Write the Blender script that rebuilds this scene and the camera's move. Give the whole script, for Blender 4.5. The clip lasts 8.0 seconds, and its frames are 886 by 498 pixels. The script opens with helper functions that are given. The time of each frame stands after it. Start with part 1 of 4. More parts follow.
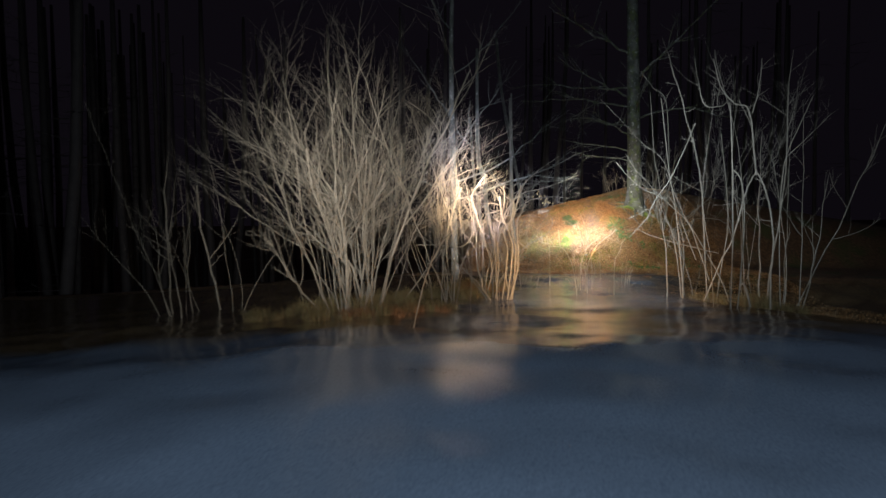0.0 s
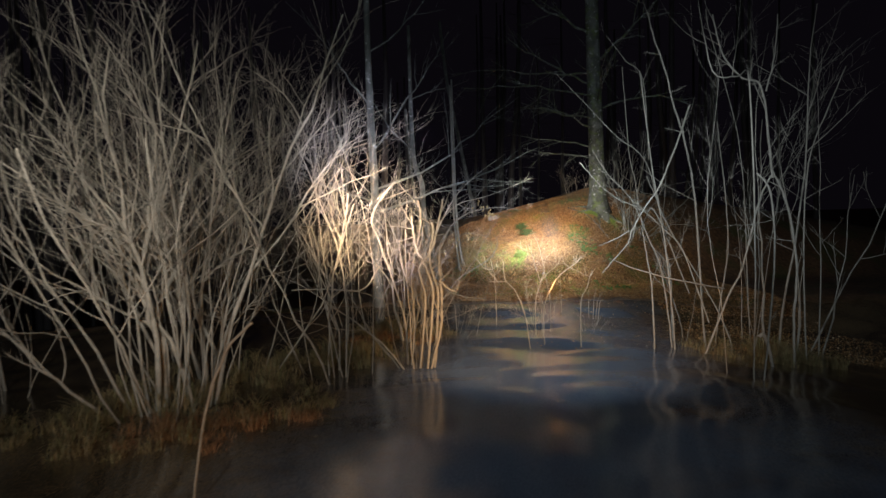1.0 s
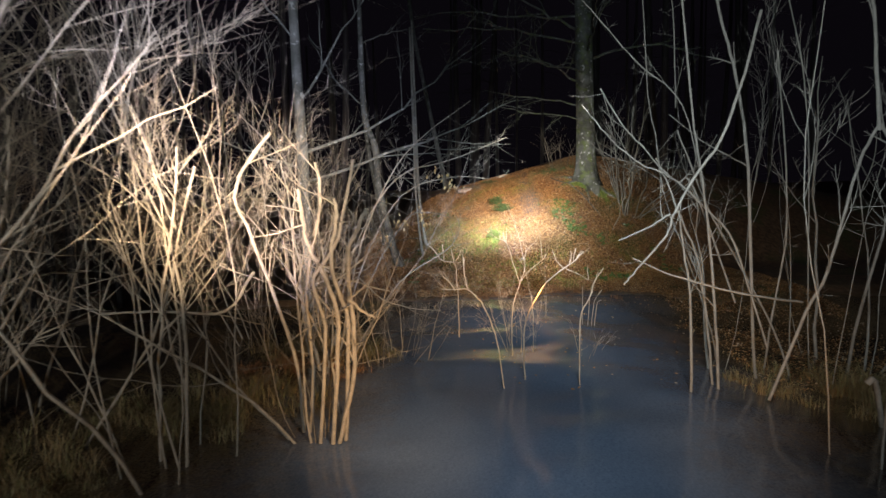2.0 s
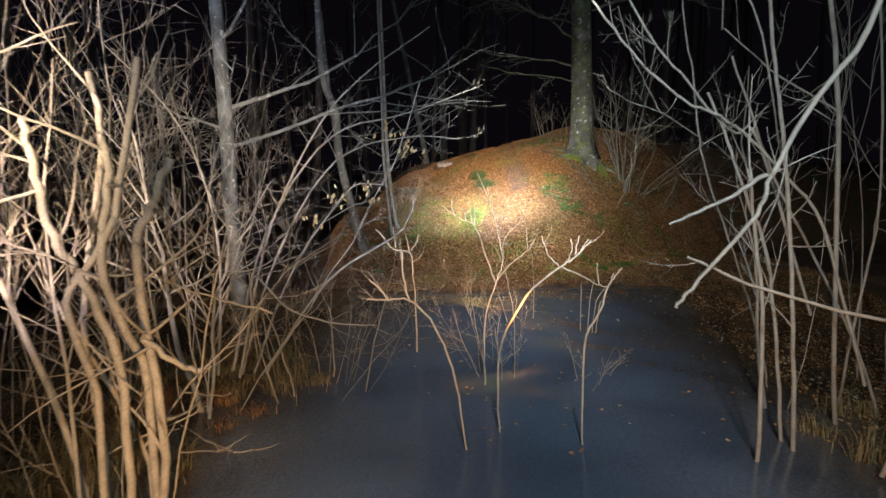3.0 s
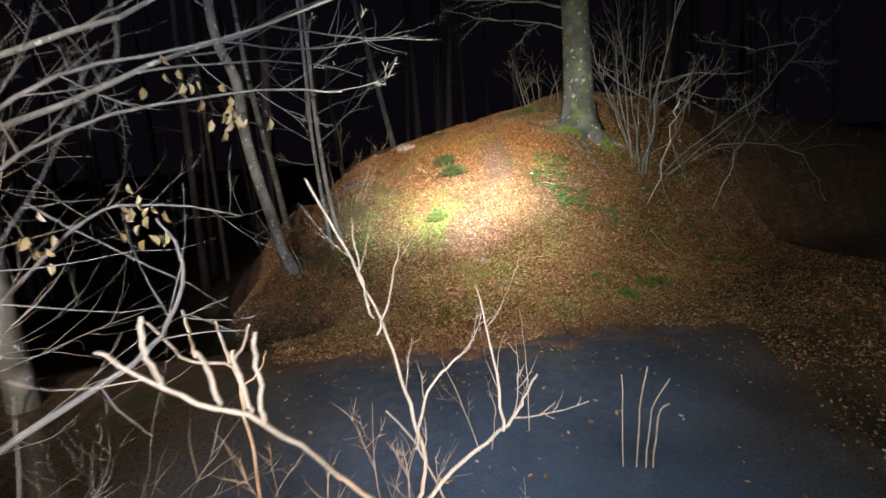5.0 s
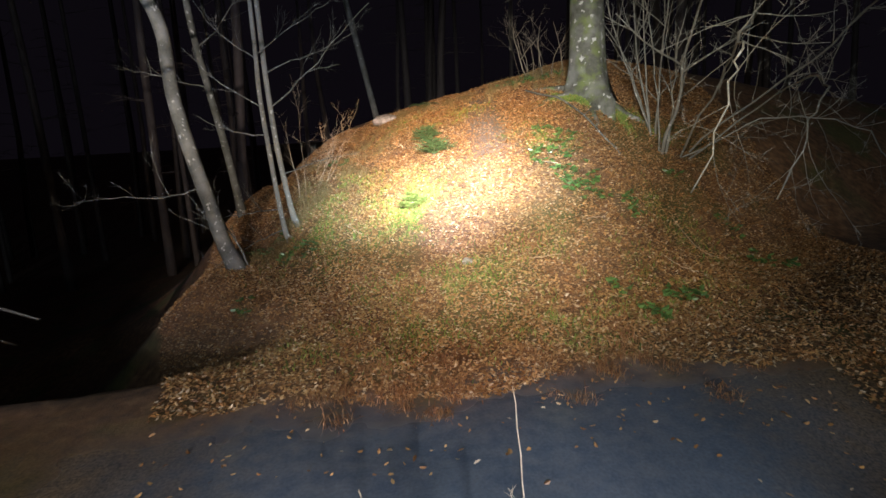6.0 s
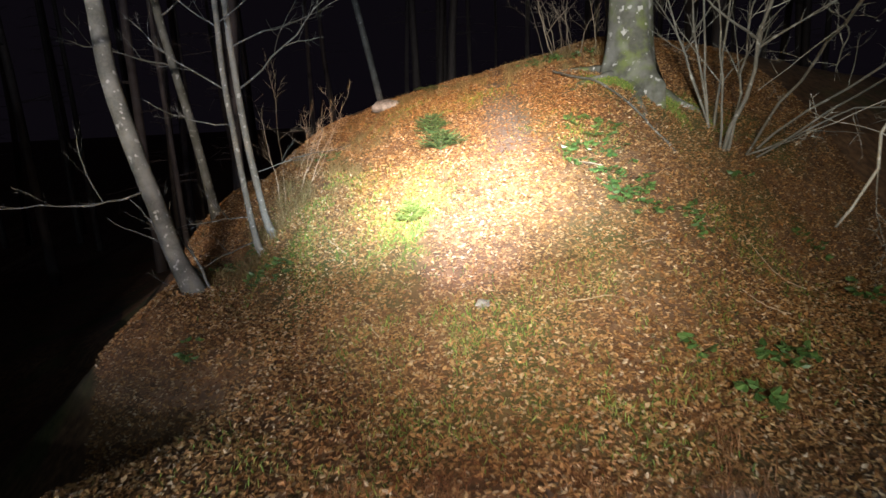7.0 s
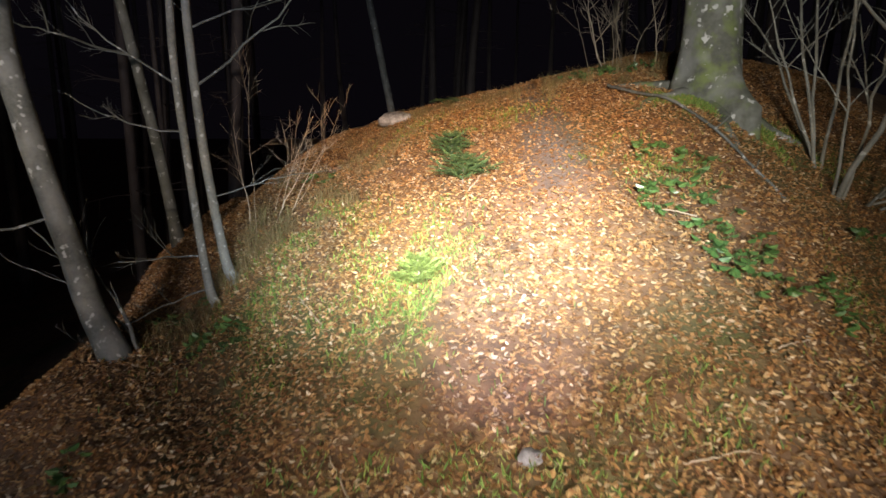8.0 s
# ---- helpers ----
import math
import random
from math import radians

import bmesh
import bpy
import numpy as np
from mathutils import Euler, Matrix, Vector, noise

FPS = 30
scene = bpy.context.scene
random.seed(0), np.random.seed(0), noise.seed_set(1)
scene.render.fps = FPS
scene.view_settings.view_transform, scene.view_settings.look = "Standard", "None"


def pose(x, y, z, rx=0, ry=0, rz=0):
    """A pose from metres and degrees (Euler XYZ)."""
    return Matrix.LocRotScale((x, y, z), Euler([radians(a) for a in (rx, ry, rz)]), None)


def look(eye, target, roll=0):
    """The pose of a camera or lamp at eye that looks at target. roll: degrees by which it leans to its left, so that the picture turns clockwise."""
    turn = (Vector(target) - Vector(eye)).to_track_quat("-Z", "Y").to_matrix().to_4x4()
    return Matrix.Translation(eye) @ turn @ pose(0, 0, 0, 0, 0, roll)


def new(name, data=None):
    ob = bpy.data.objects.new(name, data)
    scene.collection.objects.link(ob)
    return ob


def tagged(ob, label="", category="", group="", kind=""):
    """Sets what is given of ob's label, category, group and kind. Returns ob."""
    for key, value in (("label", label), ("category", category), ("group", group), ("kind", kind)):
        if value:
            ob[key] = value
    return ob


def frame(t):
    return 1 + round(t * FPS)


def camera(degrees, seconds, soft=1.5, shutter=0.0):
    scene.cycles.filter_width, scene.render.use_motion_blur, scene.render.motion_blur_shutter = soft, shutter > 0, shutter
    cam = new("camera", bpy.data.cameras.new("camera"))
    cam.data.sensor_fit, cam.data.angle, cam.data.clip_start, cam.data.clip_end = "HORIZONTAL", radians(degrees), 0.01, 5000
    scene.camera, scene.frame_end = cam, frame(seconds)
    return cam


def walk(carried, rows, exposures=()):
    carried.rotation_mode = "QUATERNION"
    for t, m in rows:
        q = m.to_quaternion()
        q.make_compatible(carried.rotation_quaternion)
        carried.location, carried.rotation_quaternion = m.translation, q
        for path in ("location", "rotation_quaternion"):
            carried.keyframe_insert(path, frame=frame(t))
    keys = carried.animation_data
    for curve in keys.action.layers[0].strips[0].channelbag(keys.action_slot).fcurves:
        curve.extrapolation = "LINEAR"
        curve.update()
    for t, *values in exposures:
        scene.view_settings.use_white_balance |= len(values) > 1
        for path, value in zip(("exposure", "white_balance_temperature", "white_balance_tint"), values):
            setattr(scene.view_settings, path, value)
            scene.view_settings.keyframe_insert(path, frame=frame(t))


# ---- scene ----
cam = camera(76.0, 8.0, soft=1.5, shutter=0.2)

PATH = [
    (0, (-0.077, 0.032, 1.483), (-0.071, 2.029, 1.385), -0.4),
    (0.5, (0.44, 1.992, 1.74), (0.517, 3.989, 1.64), -1.1),
    (1, (0.924, 3.629, 1.911), (1.065, 5.621, 1.804), -1.6),
    (1.5, (1.305, 5.192, 2.044), (1.484, 7.178, 1.892), -1.3),
    (1.7, (1.419, 5.806, 2.015), (1.62, 7.788, 1.836), -1.2),
    (2.8, (2.205, 8.302, 1.718), (2.438, 10.272, 1.459), -1.7),
    (3, (2.268, 8.652, 1.733), (2.515, 10.617, 1.456), -1.2),
    (3.5, (2.471, 9.515, 1.747), (2.742, 11.47, 1.425), -0.4),
    (4, (2.752, 10.365, 1.764), (3.035, 12.316, 1.428), -1.6),
    (4.5, (3.043, 11.119, 1.79), (3.308, 13.075, 1.469), -3.7),
    (5, (3.273, 12.011, 1.748), (3.551, 13.963, 1.407), -4.1),
    (5.2, (3.391, 12.388, 1.627), (3.678, 14.334, 1.265), -4.0),
    (6.3, (3.849, 14.123, 1.585), (4.133, 16.057, 1.166), -2.8),
    (6.5, (3.914, 14.431, 1.602), (4.187, 16.364, 1.17), -2.6),
    (7, (4.032, 15.248, 1.641), (4.287, 17.179, 1.188), -2.8),
    (7.5, (4.113, 16.094, 1.585), (4.346, 18.035, 1.162), -2.0),
    (8, (4.181, 16.968, 1.645), (4.415, 18.914, 1.252), 0.1),
]

walk(cam, [(t, look(e, g, r)) for t, e, g, r in PATH],
     [(0, -0.1), (0.5, -0.4), (1, -0.55), (1.5, -0.5), (3, -0.6), (3.5, -0.4), (4.5, -0.45), (5.2, -0.4), (6.3, -0.1), (7, -0.15), (7.5, -0.4), (8, -0.7)])

# ---- light: a dim night sky and fixed stand-ins for the vehicle's moving lamps ----
world = bpy.data.worlds.new("night")
scene.world = world
world.use_nodes = True
wn = world.node_tree.nodes
wn["Background"].inputs[0].default_value = (0.6, 0.47, 0.74, 1)
wn["Background"].inputs[1].default_value = 0.006


def spot(name, eye, target, watts, half, blend, colour, radius=0.05, wide=1.0):
    data = bpy.data.lights.new(name, "SPOT")
    data.energy, data.color = watts, colour
    data.spot_size, data.spot_blend, data.shadow_soft_size = radians(2 * half), blend, radius
    lamp = new(name, data)
    lamp.matrix_world = look(eye, target) @ Matrix.Diagonal((wide, 1, 1, 1))
    return lamp


LAMP_A = (0.75, 6.2, 2.2)
LAMP_B = (3.95, 15.3, 2.5)
WHITE, VIOLET, AMBER = (0.75, 0.87, 1.0), (0.58, 0.55, 1.0), (1.0, 0.5, 0.15)
# stand-in for the moving beam on the bushes, split into coloured spots
spot("driving_lamp", LAMP_A, (0.5, 12.0, 1.95), 14500, 12.0, 1.0, (1.0, 0.76, 0.54))
spot("driving_lamp_upper", LAMP_A, (0.5, 12.0, 2.75), 7200, 14, 1.0, (0.72, 0.74, 1.0))
spot("driving_lamp_low", LAMP_A, (0.8, 13.0, 1.2), 3500, 6, 1.0, VIOLET)
spot("driving_lamp_flood", (-0.6, 4.4, 2.3), (-1.8, 10.0, 2.4), 1950, 27, 1.0, (0.92, 0.9, 0.9), 0.12)
# added fill spot, brightens the nearest ground
spot("ground_fill_first", (0.0, -4.5, 3.0), (0.7, 8.0, 0.3), 3300, 58, 1.0, WHITE, 0.12)
# added amber spots imitating the orange lower fringe of the beam
spot("amber_fill_first", (0.9, 3.6, 0.9), (-0.6, 7.5, 0.7), 320, 24, 1.0, AMBER, 0.08)
spot("amber_fill", (2.2, 8.0, 0.9), (1.5, 12.8, 0.5), 1150, 23, 1.0, (1.0, 0.58, 0.25), 0.08)
spot("amber_fill_right", (2.6, 7.6, 0.9), (4.6, 11.3, 0.6), 700, 20, 1.0, AMBER, 0.08)
spot("amber_fill_middle", (3.2, 11.8, 0.9), (2.85, 15.0, 0.4), 300, 19, 1.0, AMBER, 0.08)
spot("amber_fill_last", (4.0, 15.2, 0.9), (4.9, 19.9, 0.4), 110, 34, 1.0, (1.0, 0.4, 0.1), 0.08)
# added fill spots that brighten stems, thorn bush, saplings and the track
spot("right_stem_fill", (2.5, 8.0, 2.8), (4.9, 12.2, 2.3), 1150, 36, 1.0, WHITE, 0.1)
spot("thorn_fill", (2.3, 8.8, 2.2), (1.95, 14.0, 1.7), 2400, 15.5, 1.0, (0.7, 0.73, 1.0), 0.1)
spot("ground_fill_middle", (2.75, 10.0, 3.0), (4.2, 16.6, 0.4), 420, 36, 1.0, WHITE, 0.1)
spot("ground_fill_last", (3.9, 13.6, 2.9), (3.6, 17.2, -0.2), 130, 50, 1.0, WHITE, 0.1)
spot("sapling_fill", (2.65, 9.4, 2.4), (3.45, 13.5, 1.2), 1900, 13.5, 1.0, (0.84, 0.84, 1.0))
spot("ground_fill_track", (2.4, 7.2, 3.2), (3.0, 12.6, -0.1), 750, 32, 1.0, WHITE, 0.1)
# stand-in for the same beam further on, pooled in colours on the bank
spot("work_lamp", LAMP_B, (4.8, 20.75, 1.0), 8600, 11.5, 1.0, (0.74, 0.86, 1.0), 0.05, 1.9)
spot("work_lamp_middle", LAMP_B, (4.92, 20.6, 0.95), 9000, 6.8, 1.0, (0.68, 0.8, 1.0), 0.05, 1.6)
spot("work_lamp_left", LAMP_B, (4.35, 20.9, 0.9), 5600, 6, 1.0, (1.0, 0.9, 0.36))
spot("work_lamp_right", LAMP_B, (5.5, 20.4, 0.95), 4400, 6, 1.0, (1.0, 0.84, 0.64))
spot("work_lamp_low", LAMP_B, (4.85, 19.75, 0.58), 3600, 6.5, 1.0, VIOLET)
spot("work_lamp_upper", LAMP_B, (5.2, 22.5, 1.55), 7500, 10, 1.0, (1.0, 0.52, 0.24), 0.05, 1.8)
spot("work_lamp_wide", (3.6, 13.6, 2.6), (6.4, 21.2, 1.4), 1900, 27, 1.0, (1.0, 0.82, 0.62), 0.12)
spot("work_lamp_flood", (3.3, 11.5, 2.6), (5.3, 21.2, 1.6), 8000, 17, 1.0, (0.93, 0.9, 0.9), 0.12)


# ---- materials ----
def ramp(nt, fac, stops):
    node = nt.nodes.new("ShaderNodeValToRGB")
    while len(node.color_ramp.elements) < len(stops):
        node.color_ramp.elements.new(0.5)
    for e, (p, c) in zip(node.color_ramp.elements, stops):
        e.position, e.color = p, (*c, 1)
    nt.links.new(fac, node.inputs[0])
    return node.outputs[0]


def noise_tex(nt, coord, scale, detail=4.0, rough=0.55):
    node = nt.nodes.new("ShaderNodeTexNoise")
    node.inputs["Scale"].default_value = scale
    node.inputs["Detail"].default_value = detail
    node.inputs["Roughness"].default_value = rough
    nt.links.new(coord, node.inputs["Vector"])
    return node.outputs["Fac"]


def mix(nt, fac, a, b, kind="MIX"):
    node = nt.nodes.new("ShaderNodeMix")
    node.data_type, node.blend_type = "RGBA", kind
    for sock, val in ((node.inputs[0], fac), (node.inputs[6], a), (node.inputs[7], b)):
        if isinstance(val, (int, float)):
            sock.default_value = val
        elif isinstance(val, tuple):
            sock.default_value = (*val, 1)
        else:
            nt.links.new(val, sock)
    return node.outputs[2]


def math_node(nt, op, a, b):
    node = nt.nodes.new("ShaderNodeMath")
    node.operation = op
    for sock, val in zip(node.inputs, (a, b)):
        if isinstance(val, (int, float)):
            sock.default_value = val
        else:
            nt.links.new(val, sock)
    return node.outputs[0]


def material(name, rough=0.85):
    m = bpy.data.materials.new(name)
    m.use_nodes = True
    nt = m.node_tree
    geo = nt.nodes.new("ShaderNodeNewGeometry")
    bsdf = nt.nodes["Principled BSDF"]
    bsdf.inputs["Roughness"].default_value = rough
    return m, nt, geo, bsdf


def bump(nt, bsdf, height, strength, distance):
    node = nt.nodes.new("ShaderNodeBump")
    node.inputs["Strength"].default_value = strength
    node.inputs["Distance"].default_value = distance
    nt.links.new(height, node.inputs["Height"])
    nt.links.new(node.outputs[0], bsdf.inputs["Normal"])


def bark(name, dark, light, spots=None, scale=30.0, moss=None):
    m, nt, geo, bsdf = material(name, 0.8)
    pos = geo.outputs["Position"]
    fine = noise_tex(nt, pos, scale * 3)
    broad = noise_tex(nt, pos, scale * 0.25)
    col = ramp(nt, broad, [(0.3, dark), (0.7, light)])
    col = mix(nt, 0.45, col, ramp(nt, fine, [(0.35, dark), (0.65, light)]))
    if moss:
        col = mix(nt, ramp(nt, noise_tex(nt, pos, 5.0), [(0.48, (0, 0, 0)), (0.66, (0.8, 0.8, 0.8))]), col, moss)
    if spots:
        blot = noise_tex(nt, pos, max(scale * 0.9, 11.0), 2.0)
        col = mix(nt, ramp(nt, blot, [(0.62, (0, 0, 0)), (0.68, (0.9, 0.9, 0.9))]), col, spots)
        veil = noise_tex(nt, pos, 3.5, 3.0)
        col = mix(nt, ramp(nt, veil, [(0.45, (0, 0, 0)), (0.65, (0.5, 0.5, 0.5))]), col, tuple(0.5 * v for v in spots))
    nt.links.new(col, bsdf.inputs["Base Color"])
    bump(nt, bsdf, fine, 0.5, 0.004)
    return m


def island_leaf(name, stops, rough=0.6, object_random=False):
    m, nt, geo, bsdf = material(name, rough)
    if object_random:
        source = nt.nodes.new("ShaderNodeObjectInfo").outputs["Random"]
    else:
        source = geo.outputs["Random Per Island"]
    col = ramp(nt, source, stops)
    vein = noise_tex(nt, geo.outputs["Position"], 120.0)
    col = mix(nt, 0.35, col, ramp(nt, vein, [(0.3, (0.2, 0.2, 0.2)), (0.7, (1, 1, 1))]), "MULTIPLY")
    nt.links.new(col, bsdf.inputs["Base Color"])
    bump(nt, bsdf, vein, 0.3, 0.003)
    return m


HAZEL = bark("hazel_bark", (0.12, 0.1, 0.07), (0.31, 0.265, 0.195), None, 40)
WILLOW = bark("willow_bark", (0.12, 0.108, 0.082), (0.29, 0.265, 0.215), None, 40)
TWIG = bark("pale_twig_bark", (0.3, 0.22, 0.14), (0.56, 0.46, 0.33), None, 60)
ASH = bark("smooth_grey_bark", (0.048, 0.054, 0.046), (0.112, 0.12, 0.104), (0.34, 0.36, 0.34), 14)
BEECH = bark("beech_bark", (0.045, 0.05, 0.038), (0.1, 0.108, 0.086), (0.45, 0.47, 0.45), 7, (0.12, 0.16, 0.04))
MOSSBARK = bark("dull_mossy_bark", (0.03, 0.034, 0.026), (0.07, 0.075, 0.06), (0.3, 0.32, 0.3), 16)
PALEBARK = bark("pale_blotched_bark", (0.09, 0.095, 0.08), (0.24, 0.24, 0.2), (0.42, 0.44, 0.4), 16)
DARKBARK = bark("dark_trunk_bark", (0.028, 0.023, 0.022), (0.062, 0.052, 0.048), None, 12)
CUT, _nt, _geo, _b = material("cut_wood", 0.7)
_nt.links.new(ramp(_nt, noise_tex(_nt, _geo.outputs["Position"], 150), [(0.3, (0.5, 0.4, 0.26)), (0.7, (0.72, 0.62, 0.46))]), _b.inputs["Base Color"])

LITTER_STOPS = [(0.0, (0.13, 0.055, 0.018)), (0.25, (0.28, 0.135, 0.044)), (0.55, (0.41, 0.22, 0.078)), (0.82, (0.5, 0.32, 0.13)), (1.0, (0.62, 0.5, 0.34))]
LITTER = island_leaf("leaf_litter", LITTER_STOPS, 0.55)
LITTER_ONE = island_leaf("single_litter_leaf", LITTER_STOPS, 0.55, True)
DEAD_LEAF = island_leaf("hanging_dead_leaf", [(0, (0.3, 0.2, 0.07)), (1, (0.6, 0.48, 0.24))], 0.55, True)
FERN = island_leaf("fern_green", [(0, (0.05, 0.1, 0.03)), (1, (0.13, 0.21, 0.075))], 0.5)
SEEDLING = island_leaf("yellow_green_needles", [(0, (0.13, 0.19, 0.04)), (1, (0.3, 0.36, 0.11))], 0.5)
BRAMBLE = island_leaf("bramble_green", [(0, (0.035, 0.08, 0.022)), (0.7, (0.08, 0.165, 0.04)), (1, (0.2, 0.27, 0.08))], 0.4)
MOSS = island_leaf("moss_green", [(0, (0.06, 0.11, 0.015)), (0.6, (0.14, 0.22, 0.03)), (1, (0.25, 0.29, 0.06))], 0.7)
GRASS_DRY = island_leaf("dry_grass", [(0, (0.14, 0.09, 0.035)), (0.6, (0.27, 0.2, 0.09)), (1, (0.2, 0.2, 0.07))], 0.7)
GRASS_RED = island_leaf("rusty_dead_grass", [(0, (0.16, 0.07, 0.025)), (0.6, (0.32, 0.15, 0.055)), (1, (0.36, 0.22, 0.1))], 0.7)

SOIL, nt, geo, bsdf = material("forest_soil", 0.9)
pos = geo.outputs["Position"]
n1, n2, n3 = noise_tex(nt, pos, 0.7), noise_tex(nt, pos, 9.0), noise_tex(nt, pos, 55.0, 6.0)
col = ramp(nt, n2, [(0.3, (0.07, 0.04, 0.02)), (0.55, (0.16, 0.09, 0.042)), (0.75, (0.25, 0.15, 0.07))])
col = mix(nt, ramp(nt, n1, [(0.52, (0, 0, 0)), (0.66, (0.75, 0.75, 0.75))]), col, ramp(nt, n3, [(0.35, (0.035, 0.055, 0.015)), (0.65, (0.1, 0.12, 0.03))]))
# a worn streak of grey grit running down the bank
part_xyz = nt.nodes.new("ShaderNodeSeparateXYZ")
nt.links.new(pos, part_xyz.inputs[0])
line = math_node(nt, "SUBTRACT", part_xyz.outputs[0], math_node(nt, "MULTIPLY_ADD", part_xyz.outputs[1], 0.16))
line.node.inputs[1].links[0].from_node.inputs[2].default_value = 2.25
gap = math_node(nt, "ABSOLUTE", line, 0.0)
streak = nt.nodes.new("ShaderNodeMapRange")
streak.inputs["From Min"].default_value, streak.inputs["From Max"].default_value = 0.62, 0.1
nt.links.new(math_node(nt, "ADD", gap, math_node(nt, "MULTIPLY", n2, 0.3)), streak.inputs["Value"])
top = nt.nodes.new("ShaderNodeMapRange")
top.inputs["From Min"].default_value, top.inputs["From Max"].default_value = 20.8, 21.6
nt.links.new(part_xyz.outputs[1], top.inputs["Value"])
col = mix(nt, math_node(nt, "MULTIPLY", streak.outputs[0], top.outputs[0]), col, ramp(nt, n3, [(0.35, (0.1, 0.09, 0.08)), (0.62, (0.19, 0.175, 0.16)), (0.74, (0.5, 0.5, 0.48))]))
# blue-grey bonnet stand-in tinted onto the leafless ground where the vehicle runs
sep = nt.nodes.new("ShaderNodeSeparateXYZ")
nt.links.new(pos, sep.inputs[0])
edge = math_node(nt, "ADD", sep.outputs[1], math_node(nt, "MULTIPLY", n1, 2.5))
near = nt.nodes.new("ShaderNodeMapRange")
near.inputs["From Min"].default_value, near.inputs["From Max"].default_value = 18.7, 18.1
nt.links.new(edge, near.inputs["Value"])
bonnet_tint = ramp(nt, n3, [(0.3, (0.09, 0.122, 0.17)), (0.7, (0.14, 0.185, 0.25))])
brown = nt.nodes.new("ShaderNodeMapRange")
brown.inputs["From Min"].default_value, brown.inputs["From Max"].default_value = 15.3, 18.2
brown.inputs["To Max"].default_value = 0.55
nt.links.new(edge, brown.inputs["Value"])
bonnet_tint = mix(nt, brown.outputs[0], bonnet_tint, ramp(nt, n2, [(0.35, (0.05, 0.045, 0.04)), (0.65, (0.13, 0.115, 0.09))]))
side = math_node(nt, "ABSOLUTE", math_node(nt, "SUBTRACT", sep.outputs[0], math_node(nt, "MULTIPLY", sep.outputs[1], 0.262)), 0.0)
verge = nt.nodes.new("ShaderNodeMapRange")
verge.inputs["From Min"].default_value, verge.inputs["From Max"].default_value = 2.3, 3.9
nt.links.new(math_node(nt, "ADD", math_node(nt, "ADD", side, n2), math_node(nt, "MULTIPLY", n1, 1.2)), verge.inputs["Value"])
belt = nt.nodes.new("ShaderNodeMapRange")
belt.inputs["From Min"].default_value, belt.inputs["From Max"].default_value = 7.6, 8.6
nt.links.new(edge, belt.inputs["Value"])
bonnet_tint = mix(nt, math_node(nt, "MULTIPLY", verge.outputs[0], belt.outputs[0]), bonnet_tint, ramp(nt, n3, [(0.35, (0.06, 0.04, 0.022)), (0.65, (0.2, 0.145, 0.075))]))
col = mix(nt, near.outputs[0], col, bonnet_tint)
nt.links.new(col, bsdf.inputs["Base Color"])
# low roughness on the tinted strip imitates the bonnet's reflections
gloss = nt.nodes.new("ShaderNodeMapRange")
gloss.inputs["To Min"].default_value, gloss.inputs["To Max"].default_value = 0.92, 0.16
nt.links.new(near.outputs[0], gloss.inputs["Value"])
nt.links.new(gloss.outputs[0], bsdf.inputs["Roughness"])
bump(nt, bsdf, math_node(nt, "MULTIPLY", n3, math_node(nt, "SUBTRACT", 1.04, near.outputs[0])), 0.4, 0.01)

ROCK, _nt, _geo, _b = material("pale_limestone", 0.85)
_n = noise_tex(_nt, _geo.outputs["Position"], 14)
_nt.links.new(ramp(_nt, _n, [(0.35, (0.12, 0.11, 0.1)), (0.65, (0.36, 0.35, 0.33))]), _b.inputs["Base Color"])
bump(_nt, _b, _n, 0.6, 0.02)


# ---- shape of the ground ----
FOOT_X, FOOT_Y = (-30, 0, 2.2, 3.3, 4.0, 4.9, 6.3, 7.0, 8.0, 9.0, 30), (27, 24.6, 22.74, 20.15, 18.6, 17.94, 18.48, 19.14, 20.07, 20.53, 26)
STEEP = (0.3, 0.38, 0.58, 0.37, 0.27, 0.38, 0.59, 0.79, 0.93, 0.98, 0.3)
CREST = (0.5, 0.6, 0.71, 1.82, 2.41, 2.39, 2.62, 2.81, 3.08, 3.47, 1.5)
RUN_Y, RUN_Z = (-60, -5, 0, 2, 4, 5.5, 8.5, 12, 15, 17.5, 19, 60), (-1.2, -0.25, 0.0, 0.1, 0.22, 0.26, 0.06, -0.12, -0.2, -0.12, -0.12, -0.12)


def ground_z(x, y):
    base = float(np.interp(y, RUN_Y, RUN_Z)) - 0.04 * max(0.0, x - 6.0) - 0.11 * max(0.0, min(x, 9.0) - 4.4) * max(0.0, min(1.0, (17.6 - y) / 2, (y - 6) / 4)) - 0.06 * max(0.0, -x - 1.0) * (1 if x > -12 else 12 / -x)
    gully = max(0.0, min(1.0, (y - 17.8) / 1.7)) * max(0.0, float(np.interp(y, (19.3, 21.3), (3.38, 1.9))) - x)
    base = max(base, -1.6) - 3.02 * (1 - math.exp(-0.3 * gully ** 1.5))
    foot, steep, crest = (float(np.interp(x, FOOT_X, v)) for v in (FOOT_Y, STEEP, CREST))
    rise = steep * (y - foot)
    soft = 0.5 * (rise + math.sqrt(rise * rise + 0.03))
    hill = (soft ** -3 + crest ** -3) ** (-1 / 3)
    far = max(0.0, y - 27.0)
    hill -= min(0.05 * far, 1.5)
    lump = 0.05 * noise.noise((x * 0.9, y * 0.9, 0)) + 0.025 * noise.noise((x * 2.7, y * 2.7, 3))
    return base + hill + lump


